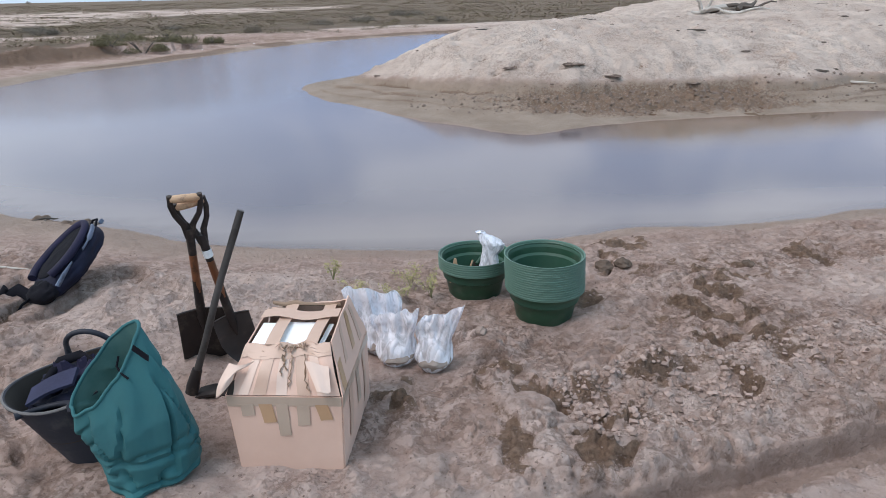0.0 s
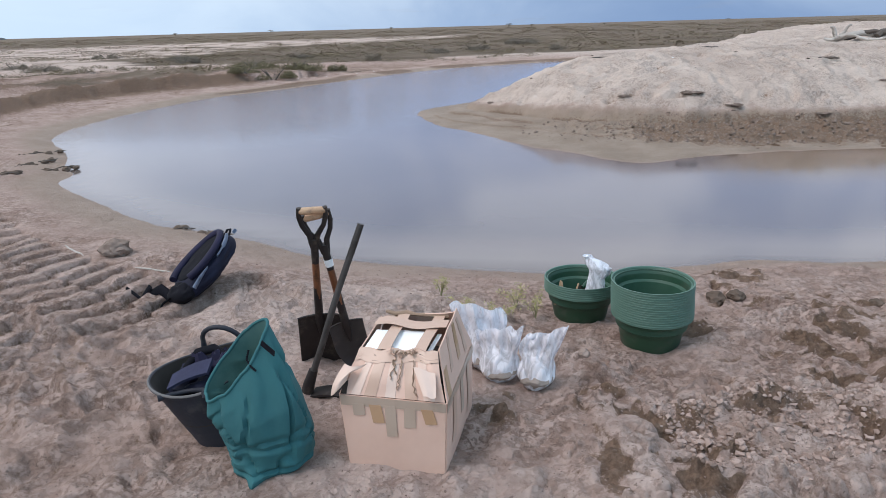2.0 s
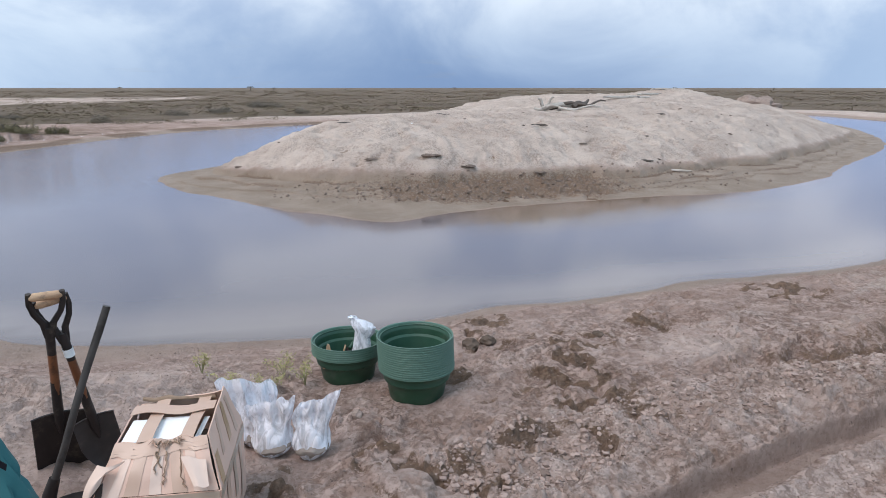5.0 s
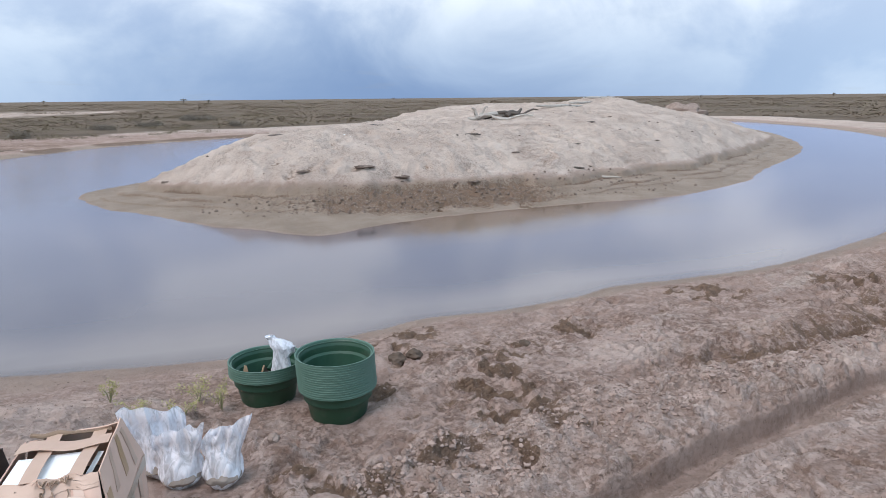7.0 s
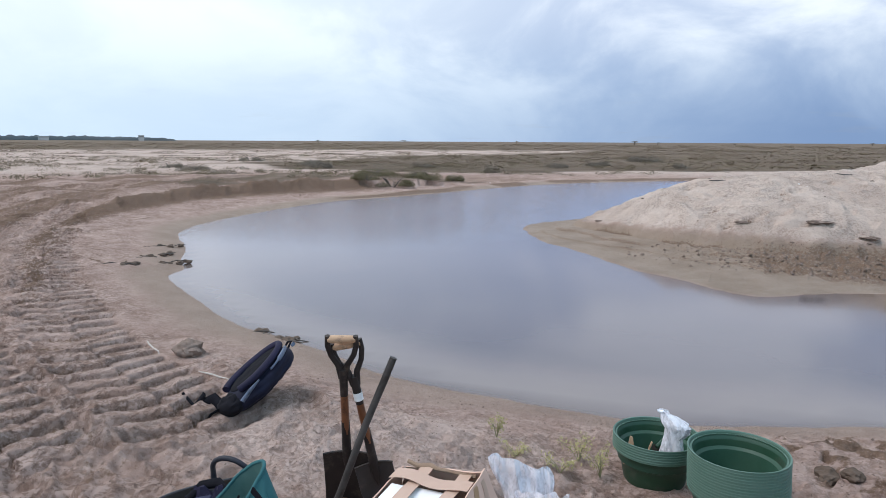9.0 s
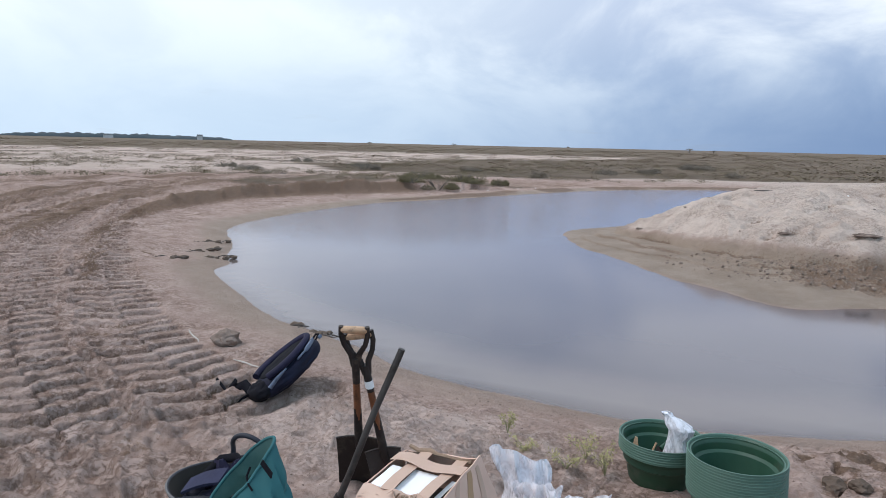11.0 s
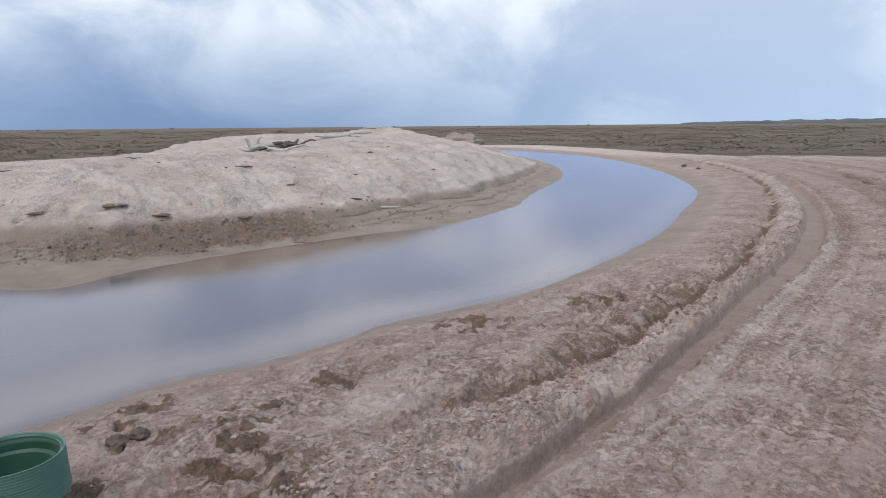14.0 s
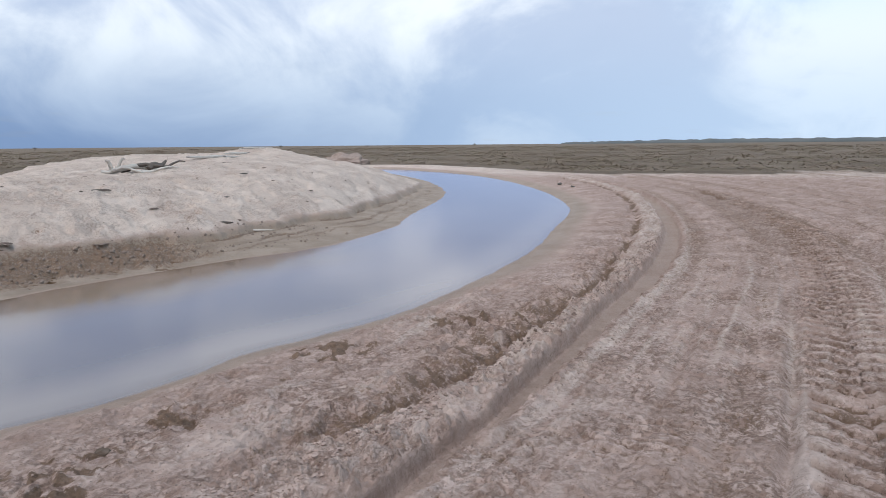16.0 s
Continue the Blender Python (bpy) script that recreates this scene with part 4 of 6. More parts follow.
def build_river():
    xs, ys = np.linspace(-16, 40, 240), np.linspace(3.5, 52, 210)
    x, y = np.meshgrid(xs, ys)
    verts = np.stack([x.ravel(), y.ravel(), np.full(x.size, WATER_Z)], -1)
    k = np.arange(x.size).reshape(x.shape)
    faces = np.stack([k[:-1, :-1], k[:-1, 1:], k[1:, 1:], k[1:, :-1]], -1).reshape(-1, 4)
    faces = faces[(inside(BANK_L, x.ravel(), y.ravel()) > -0.5)[faces].any(1)]
    mesh = sheet("water", verts.tolist(), faces.tolist(), WATER)
    windy = smooth(-1, -5, x - 0.12 * (y - 14)) * smooth(9, 15, y)
    mesh.attributes.new("windy", "FLOAT", "POINT").data.foreach_set("value", windy.ravel().astype(np.float32))
    deep = WATER_Z - land(x.ravel(), y.ravel(), False)[0]
    off, own = inside(ISLE_L, x.ravel(), y.ravel()), inside(BANK_L, x.ravel(), y.ravel())
    wx, wy = x.ravel(), y.ravel()
    shoal = smooth(-2.0, -0.9, off + 0.5 * ripple(wx, wy, 1.5, 6)) * smooth(1.8, 3.2, wx) * smooth(8.5, 5.5, wx) * (wy < 13)
    mesh.attributes.new("shoal", "FLOAT", "POINT").data.foreach_set("value", shoal.astype(np.float32))
    murky = 0.10 + (0.85 - 0.3 * shoal) * smooth(-0.06, 0.06, deep)
    mesh.attributes.new("depth", "FLOAT", "POINT").data.foreach_set("value", murky.astype(np.float32))
    shore = smooth(1.3, 0.1, own) * smooth(16, 11, wy)
    mesh.attributes.new("shore", "FLOAT", "POINT").data.foreach_set("value", shore.astype(np.float32))
    tagged(new("water", mesh), "still murky river water mirroring a cloudy sky", "water", kind="structure")


build_ground()
build_river()


# ---- the gear on the bank ----
def cardboard_box():
    """A battered carton, taped up like a tent over its contents."""
    m = pose(-0.637, 2.517, rest(-0.43, 2.75, 0.2) - 0.004, 0, 0, -4.0)
    box = thing("cardboard_box", m, "battered cardboard carton with torn flaps and brown tape, on sand", "box")
    w, d, h, t = 0.405, 0.49, 0.305, 0.005
    rng = random.Random(4)

    def sag(amount, seed):
        return lambda i, j: (0, amount * noise.noise(Vector((3 * i + seed, 3 * j, seed))), amount * noise.noise(Vector((3 * i, 3 * j + seed, 9))))

    def bulge(axis, amount, seed):
        def f(i, j):
            k = amount * math.sin(math.pi * i) * math.sin(math.pi * min(1, j * 1.2)) + 0.002 * noise.noise(Vector((4 * i, 4 * j, seed)))
            return (k, 0, 0) if axis == 0 else (0, k, 0)
        return f

    face = part("front_panel", slab([(0.022, 0, 0), (w - 0.012, 0, 0), (w, 0, h), (0, 0, h)], t, cuts=10, warp=bulge(1, -0.006, 1)), CARDBOARD, box)
    part("back_panel", slab([(w, d, 0), (0, d, 0), (0, d, h), (w, d, h)], t, cuts=6, warp=bulge(1, 0.006, 2)), CARDBOARD, box)
    wall = part("side_panel", slab([(w - 0.012, 0, 0), (w, d, 0), (w + 0.004, d, h), (w, 0, h)], t, cuts=10, warp=bulge(0, 0.008, 3)), CARDBOARD, box)
    part("side_panel", slab([(0, d, 0), (0.022, 0, 0), (0, 0, h), (0, d, h)], t, cuts=6, warp=bulge(0, -0.006, 4)), CARDBOARD, box)
    part("bottom_panel", slab([(0.022, 0.004, 0.006), (w - 0.014, 0.004, 0.006), (w - 0.004, d - 0.004, 0.006), (0.02, d - 0.004, 0.006)], t), CARDBOARD, box)
    # the four flaps, leaning in; the front one buckled
    def buckle(i, j):
        lift = noise.noise(Vector((5 * i, 1.2 * j, 2)))
        return (0, -0.020 * math.sin(math.pi * j) * (0.6 + lift) + 0.006 * j * math.sin(i * 11 + 1), 0.012 * j * noise.noise(Vector((6 * i, 2 * j, 5))))

    def flap(corners, warp):
        a, b, c, e = (Vector(q) for q in corners)
        out = (b - a).cross(e - a).normalized()
        return lambda i, j, off=0.0: a.lerp(b, i).lerp(e.lerp(c, i), j) + Vector(warp(i, j)) + out * off

    def strip(on, at, quad, mat, name="tape_strip", label="", off=0.0062, cuts=9, thick=0.0009, ragged=0.0):
        """A strip of tape that follows a flap; quad in the flap's own (i, j)."""
        a, b, c, e = (Vector((*q, 0)) for q in quad)
        bm, k, low, high = bmesh.new(), cuts, {}, {}
        for i in range(k + 1):
            for j in range(k + 1):
                q = a.lerp(b, i / k).lerp(e.lerp(c, i / k), j / k)
                w_ = ragged * noise.noise(Vector((9 * i / k, 7 * j / k, a.x * 9)))
                low[i, j], high[i, j] = bm.verts.new(at(q.x, q.y + w_, off)), bm.verts.new(at(q.x, q.y + w_, off + thick))
        for i in range(k):
            for j in range(k):
                bm.faces.new((low[i, j], low[i, j + 1], low[i + 1, j + 1], low[i + 1, j]))
                bm.faces.new((high[i, j], high[i + 1, j], high[i + 1, j + 1], high[i, j + 1]))
        rim = [(i, 0) for i in range(k)] + [(k, j) for j in range(k)] + [(i, k) for i in range(k, 0, -1)] + [(0, j) for j in range(k, 0, -1)]
        for q, r in zip(rim, rim[1:] + rim[:1]):
            bm.faces.new((low[q], low[r], high[r], high[q]))
        return part(name, bm, mat, on, label)

    front = [(0.012, 0.002, h), (w - 0.004, 0.002, h), (w - 0.052, 0.118, h + 0.148), (0.05, 0.112, h + 0.138)]
    side = [(w, 0.004, h), (w + 0.003, d, h), (w - 0.045, d - 0.07, h + 0.190), (w - 0.052, 0.118, h + 0.150)]
    fore = part("front_flap", slab(front, t, cuts=20, warp=buckle), CARDBOARD, box, "buckled front flap")
    flank = part("side_flap", slab(side, t, cuts=12, warp=sag(0.012, 7)), CARDBOARD, box)
    part("side_flap", slab([(0.0, d, h), (0.0, 0.012, h), (0.052, 0.115, h + 0.132), (0.04, d - 0.06, h + 0.13)], t, cuts=8, warp=sag(0.010, 8)), CARDBOARD, box)
    part("back_flap", slab([(w, d, h), (0, d, h), (0.05, d - 0.065, h + 0.13), (w - 0.05, d - 0.075, h + 0.175)], t, cuts=8, warp=sag(0.012, 9)), CARDBOARD, box)
    on_front, on_side = flap(front, buckle), flap(side, sag(0.012, 7))
    on_face = flap([(0.022, 0, 0), (w - 0.012, 0, 0), (w, 0, h), (0, 0, h)], bulge(1, -0.006, 1))
    on_wall = flap([(w - 0.012, 0, 0), (w, d, 0), (w + 0.004, d, h), (w, 0, h)], bulge(0, 0.008, 3))
    # tape down the front: pale brown on the flap, grey-brown over the edge, darker amber tails below it
    for x0, x1, wide, mat in ((0.21, 0.26, 0.12, TAPE), (0.42, 0.44, 0.10, LINER), (0.62, 0.60, 0.12, TAPE), (0.80, 0.74, 0.11, LINER), (0.08, 0.14, 0.09, LINER)):
        strip(fore, on_front, [(x0, 0.0), (x0 + wide, 0.0), (x1 + wide, 0.82), (x1, 0.82)], mat)
    strip(fore, on_front, [(0.0, 0.72), (1.0, 0.76), (1.0, 0.99), (0.0, 0.98)], TAPE, "top_tape", "brown tape along the flap's upper edge", 0.0080, 14, ragged=0.05)
    strip(face, on_face, [(0.0, 0.865), (1.0, 0.885), (1.0, 0.995), (0.0, 0.995)], OLIVE_TAPE, "edge_tape", "grey-brown tape along the front edge", 0.0062, 10)
    for x0, wide, low, lean, mat in ((0.115, 0.115, 0.74, 0.0, OLIVE_TAPE), (0.275, 0.115, 0.66, 0.03, AMBER_TAPE), (0.425, 0.105, 0.49, 0.01, OLIVE_TAPE), (0.61, 0.11, 0.63, 0.0, OLIVE_TAPE), (0.77, 0.11, 0.70, 0.045, AMBER_TAPE)):
        strip(face, on_face, [(x0 + lean, low), (x0 + wide + lean, low + 0.015), (x0 + wide, 0.90), (x0, 0.90)], mat, off=0.0078, cuts=4)
    # and on the side
    for i0, i1, wide, j0, j1, mat in ((0.06, 0.02, 0.10, 0.0, 0.55, AMBER_TAPE), (0.24, 0.34, 0.09, 0.30, 0.96, TAPE), (0.52, 0.60, 0.10, 0.25, 0.95, AMBER_TAPE), (0.74, 0.80, 0.08, 0.1, 0.9, TAPE)):
        strip(flank, on_side, [(i0, j0), (i0 + wide, j0), (i1 + wide, j1), (i1, j1)], mat)
    strip(wall, on_wall, [(0.0, 0.86), (1.0, 0.86), (1.0, 0.995), (0.0, 0.995)], OLIVE_TAPE, "edge_tape", "", 0.0062, 8)
    for i0, i1, j0, mat in ((0.16, 0.20, 0.30, TAPE), (0.44, 0.46, 0.45, OLIVE_TAPE), (0.70, 0.72, 0.2, TAPE)):
        strip(wall, on_wall, [(i0, j0), (i0 + 0.10, j0), (i1 + 0.10, 0.9), (i1, 0.9)], mat, off=0.0076, cuts=4)
    # torn corner leaves of pale inner paper
    part("torn_leaf", slab([(-0.030, -0.012, h - 0.006), (0.030, -0.006, h + 0.058), (0.094, 0.052, h + 0.112), (0.012, 0.040, h + 0.100)], 0.004, cuts=10, warp=lambda i, j: (-0.010 * math.sin(3 * j), -0.022 * math.sin(math.pi * i) - 0.010 * math.sin(4 * j), 0.012 * math.sin(5 * j) * i)), LINER, fore, "torn pale corner leaf curling off the flap")
    part("torn_leaf", slab([(w - 0.075, -0.030, h + 0.036), (w - 0.030, -0.022, h + 0.034), (w - 0.045, 0.036, h + 0.100), (w - 0.128, 0.040, h + 0.112)], 0.003, cuts=8, warp=lambda i, j: (0, -0.008 * math.sin(3 * i) * (1 - j), 0.004 * math.sin(6 * i))), LINER, fore, "torn pale corner leaf")
    # a dark plate stands in for the shade under the torn corner
    part("shade_plate", slab([(0.002, -0.003, h + 0.002), (0.026, -0.003, h + 0.004), (0.030, 0.018, h + 0.05), (0.012, 0.018, h + 0.04)], 0.002), DARK, fore, "dark plate for the shade under the torn corner")
    # crumpled torn paper at the flap's top, with shreds hanging from it
    for i0, j0, i1, j1, n in ((0.50, 0.86, 0.46, 0.40, 10), (0.56, 0.80, 0.55, 0.16, 11), (0.47, 0.80, 0.52, 0.52, 7), (0.70, 0.75, 0.72, 0.10, 10)):
        pts = [on_front(i0 + (i1 - i0) * k / (n - 1) + 0.018 * rng.uniform(-1, 1), j0 + (j1 - j0) * k / (n - 1), 0.010 + 0.004 * rng.random()) for k in range(n)]
        part("shred", tube(pts, [0.0018 + 0.0030 * rng.random() for _ in pts], 6, 0.5), TORN, fore)
    for k in range(7):
        i0 = 0.40 + 0.045 * k
        pts = [on_front(i0 + 0.03 * q + 0.02 * rng.uniform(-1, 1), 0.90 + 0.07 * rng.uniform(-1, 1), 0.012 + 0.014 * rng.random()) for q in range(4)]
        part("shred", tube(pts, [0.003, 0.006, 0.005, 0.002], 6, 0.6), TORN if k % 2 else TAPE, fore)
    # the lattice of tape over the top
    top = h + 0.150
    for x0, x1, wide in ((0.122, 0.118, 0.050), (0.262, 0.272, 0.046)):
        part("tape_strip", slab([(x0, 0.10, top - 0.006), (x0 + wide, 0.10, top - 0.004), (x1 + wide, d - 0.062, top + 0.008), (x1, d - 0.062, top + 0.004)], 0.0015, cuts=8, warp=lambda i, j: (0, 0, 0.005 * math.sin(6 * j))), TAPE, box)
    part("tape_strip", slab([(0.048, 0.288, top + 0.003), (w - 0.056, 0.280, top + 0.012), (w - 0.056, 0.345, top + 0.014), (0.048, 0.360, top + 0.003)], 0.0015, cuts=10, warp=lambda i, j: (0, 0.008 * math.sin(9 * i), 0.006 * math.sin(7 * i))), TAPE, box)
    part("torn_edge", tube([(0.06 + 0.045 * k, d - 0.072 + 0.010 * rng.uniform(-1, 1), top + 0.010 * rng.random()) for k in range(7)], [0.006 + 0.007 * rng.random() for _ in range(7)], 7, 0.7), TORN, box, "frayed back edge")
    # what shows in the gaps
    part("packed_paper", slab([(0.06, 0.13, top - 0.022), (0.125, 0.13, top - 0.022), (0.125, 0.29, top - 0.018), (0.06, 0.29, top - 0.018)], 0.002, cuts=3), PAPER, box, "white paper showing through the gaps")
    part("packed_paper", slab([(0.158, 0.122, top - 0.020), (0.268, 0.122, top - 0.020), (0.274, 0.292, top - 0.014), (0.158, 0.292, top - 0.014)], 0.002, cuts=3), PAPER, box)
    part("packed_paper", slab([(0.300, 0.13, top - 0.03), (0.318, 0.13, top - 0.03), (0.330, 0.29, top - 0.02), (0.312, 0.29, top - 0.02)], 0.002, cuts=3), PAPER, box)
    # added dark block, so that the carton's inside looks shaded
    part("shade_filler", block((w - 0.03, d - 0.03, 0.28), (w / 2, d / 2, 0.16), 0.02), DARK, box, "dark filler block for the shaded inside")


def spade(name, grip, socket, tip, blade, shaft_mat, blade_mat, label, pointed=False, sticker=False):
    """A short spade with a wooden grip on a forked black frame."""
    grip, socket, tip = Vector(grip), Vector(socket), Vector(tip)
    m = Matrix.Translation(tip)
    tool = thing(name, m, label, "spade", "spades stuck in the sand")
    g, s = grip - tip, socket - tip
    down = (s - g).normalized()
    across = Vector((0.80, 0.44, -0.42))
    across = (across - down * across.dot(down)).normalized()
    face = down.cross(across).normalized()
    fork = g + down * 0.15
    part("grip", tube([g - across * 0.056 + across * 0.0112 * k for k in range(11)], [0.011, 0.0155, 0.0165, 0.0165, 0.017, 0.017, 0.017, 0.0165, 0.0165, 0.0155, 0.011], 14), ASH, tool, "worn wooden grip")
    for sign in (-1, 1):
        arm = [g + across * sign * 0.056 - down * 0.017, g + across * sign * 0.057 + down * 0.03, g + across * sign * 0.046 + down * 0.075, g + across * sign * 0.018 + down * 0.125, fork + across * sign * 0.008 + down * 0.04]
        part("fork_arm", tube(arm, [0.011, 0.012, 0.012, 0.014, 0.013], 10, 0.8), STEEL, tool)
    collar = part("shaft_collar", tube([fork - down * 0.005, fork + down * 0.13], [0.019, 0.0165], 14), STEEL, tool)
    steps = [fork + down * 0.12 + (s + down * 0.02 - fork - down * 0.12) * (k / 6) for k in range(7)]
    part("shaft", tube(steps, [0.0165, 0.0168, 0.017, 0.017, 0.0172, 0.0175, 0.018], 14), shaft_mat, tool)
    part("socket", tube([s - down * 0.17, s - down * 0.02, s + down * 0.05, s + down * 0.12], [0.018, 0.0205, 0.020, 0.006], 14, 0.9), STEEL, tool)
    if sticker:
        part("sticker", tube([fork + down * 0.07, fork + down * 0.108], [0.0205, 0.0200], 14, ends=False), PAPER, collar, "white sticker on the shaft")
    wide, long = blade
    bm = bmesh.new()
    rows = 10
    grid = {}
    for i in range(9):
        for j in range(rows + 1):
            u, v = i / 4 - 1, j / rows
            narrow = 1.0 if not pointed else (1 - 0.75 * max(0, (v - 0.45) / 0.55) ** 1.8)
            p = s + down * (v * long) + across * (u * wide / 2 * narrow) + face * (0.020 * u * u - 0.012 * math.sin(v * 3.1))
            grid[i, j] = bm.verts.new(p)
    for i in range(8):
        for j in range(rows):
            bm.faces.new((grid[i, j], grid[i + 1, j], grid[i + 1, j + 1], grid[i, j + 1]))
    bm.normal_update()
    bmesh.ops.solidify(bm, geom=bm.faces[:], thickness=0.003)
    part("blade", bm, blade_mat, tool)
    part("tread", tube([s + across * (k / 4 - 1) * wide / 2 + face * 0.02 * (k / 4 - 1) ** 2 for k in range(9)], 0.005, 8), STEEL, tool)


def hoe():
    m = pose(-0.955, 3.02, 0.0)
    tool = thing("digging_hoe", m, "grimy long-handled digging hoe with its head sunk in sand", "hoe")
    top = Vector((-0.698 + 0.955, 3.15 - 3.02, 0.765))
    foot = Vector((0.0, 0.0, 0.03))
    pts = [foot + (top - foot) * (k / 8) + Vector((0.003 * math.sin(k), 0, 0)) for k in range(9)]
    part("handle", tube(pts, [0.016, 0.0155, 0.015, 0.0150, 0.0148, 0.0148, 0.0148, 0.0155, 0.0148], 14), PIPE, tool)
    part("socket", tube([foot - Vector((0.012, 0.004, 0.05)), foot, foot + (top - foot) * 0.09], [0.029, 0.027, 0.021], 14), STEEL, tool)
    part("blade", slab([(-0.01, -0.035, -0.035), (0.155, -0.035, -0.020), (0.155, 0.045, -0.010), (-0.01, 0.045, -0.035)], 0.012, cuts=3, warp=lambda i, j: (0, 0, 0.012 * math.sin(3 * i))), STEEL, tool, "rusty blade half under sand")


def pot_meshes():
    body = [(0.0, 0.004), (0.128, 0.0), (0.146, 0.002), (0.150, 0.010), (0.160, 0.060), (0.168, 0.104), (0.1715, 0.108), (0.180, 0.112), (0.188, 0.155), (0.192, 0.170)]
    rim = [(0.190, 0.1690), (0.2080, 0.1692), (0.2088, 0.1700), (0.2088, 0.1780), (0.2102, 0.1790), (0.2106, 0.1803), (0.2096, 0.1818), (0.206, 0.182), (0.203, 0.180), (0.201, 0.172)]
    lining = [(0.2015, 0.174), (0.188, 0.160), (0.183, 0.118), (0.176, 0.113), (0.166, 0.106), (0.147, 0.012), (0.0, 0.008)]
    return lathe(body, 56), lathe(rim, 56), lathe(lining, 56)


def pots():
    """Nested green planters: a tall stack and a short one."""
    z1, z2 = rest(0.675, 3.77, 0.13), rest(0.325, 4.09, 0.13)
    first = thing("plant_pot", pose(0.675, 3.755, z1 - 0.006), "dark green plastic planter at the foot of a nested stack", "plant pot", "nested green pots")
    body, rim, lining = pot_meshes()
    part("pot_body", body, POT_BODY, first)
    part("rim", rim, POT_RIM, first, "paler dusty rim")
    part("lining", lining, POT_IN, first)
    rng = random.Random(2)
    for k in range(1, 15):
        m = pose(0.675 + rng.uniform(-1, 1) * 0.0005 - 0.0006 * k, 3.755 + rng.uniform(-1, 1) * 0.0005, z1 - 0.006 + 0.0126 * k, 0, 0, rng.uniform(0, 360))
        tagged(copy_thing(first, m), "green plastic planter nested in a tall stack")
    for k in range(6):
        m = pose(0.325, 4.09, z2 - 0.006 + 0.0126 * k, 0, 0, rng.uniform(0, 360))
        tagged(copy_thing(first, m), "green plastic planter nested in a short stack")
    # dark disc and bars added for the drain hole's dark cross inside the top pot
    hole = thing("drain_hole_disc", pose(0.672, 3.775, z1 + 0.0126 * 14 + 0.008), "dark disc and bars standing in for the top planter's drain hole", "drain insert")
    bm = lathe([(0.0, 0.016), (0.018, 0.016), (0.024, 0.010), (0.026, 0.0)], 20)
    part("disc", bm, DARK, hole)
    for a in (0, 60, 120):
        c, s = math.cos(radians(a)), math.sin(radians(a))
        part("bar", tube([(-0.045 * c, -0.045 * s, 0.012), (0, 0, 0.020), (0.045 * c, 0.045 * s, 0.012)], 0.006, 7), POT_BODY, hole)
    # in the short stack
    zt = z2 + 0.0126 * 5 + 0.035
    stake = thing("wooden_stake", pose(0.205, 4.00, zt), "pale pointed wooden stake standing in a planter", "stake")
    bm = slab([(-0.030, 0, 0), (0.034, 0.01, 0), (0.010, 0.02, 0.135), (-0.002, 0.02, 0.140)], 0.010, cuts=3)
    part("board", bm, ASH, stake)
    lath = thing("plant_label_stick", pose(0.285, 4.00, zt), "thin pale stick leaning in a planter", "stick")
    part("stick", tube([(-0.012, 0, 0.0), (0.0, 0.0, 0.06), (0.022, 0.01, 0.128)], 0.005, 7), ASH, lath)
    tin = thing("dark_trowel", pose(0.33, 4.02, zt), "dark trowel lying in a planter", "trowel")
    part("trowel_blade", slab([(-0.03, -0.02, 0.01), (0.04, -0.02, 0.02), (0.035, 0.02, 0.105), (-0.02, 0.02, 0.10)], 0.006, cuts=3, warp=lambda i, j: (0, 0.014 * math.sin(3 * i), 0)), DARK, tin)
    part("trowel_handle", tube([(0.0, 0.0, 0.10), (0.03, 0.04, 0.12), (0.07, 0.07, 0.132)], [0.010, 0.012, 0.012], 10), POT_BODY, tin)
    crumpled_bag((0.405, 3.995, zt + 0.02))


def crumpled_bag(at):
    bag = thing("plastic_bag", Matrix.Translation(at), "white crumpled plastic bag with a pink packet in a planter", "plastic bag")
    zs = [0.0, 0.03, 0.07, 0.11, 0.15, 0.185, 0.215, 0.245, 0.265, 0.282]
    rx = [0.030, 0.055, 0.060, 0.050, 0.040, 0.055, 0.066, 0.045, 0.022, 0.026]
    xs = [0.0, 0.0, -0.005, -0.008, -0.004, 0.014, 0.010, -0.022, -0.045, -0.060]
    bm = sack([((xs[k], 0.0, zs[k]), rx[k], rx[k] * 0.6, 0.15 * math.sin(k), 0.2 * math.cos(k * 2)) for k in range(10)], 26, 0.001, 0.30, 5)
    part("film", bm, FILM, bag)
    part("packet", lump(0.046, 3, 0.8, 0.2, 2, at=(0.0, -0.006, 0.055)), PINK, bag, "pink packet seen through the film")
    part("twist", tube([(0.0, 0, 0.13), (-0.01, 0.005, 0.19), (-0.03, 0, 0.24), (-0.06, 0, 0.275), (-0.075, 0.0, 0.27)], [0.012, 0.026, 0.014, 0.012, 0.006], 9, 0.6), PAPER, bag, "twisted white neck")


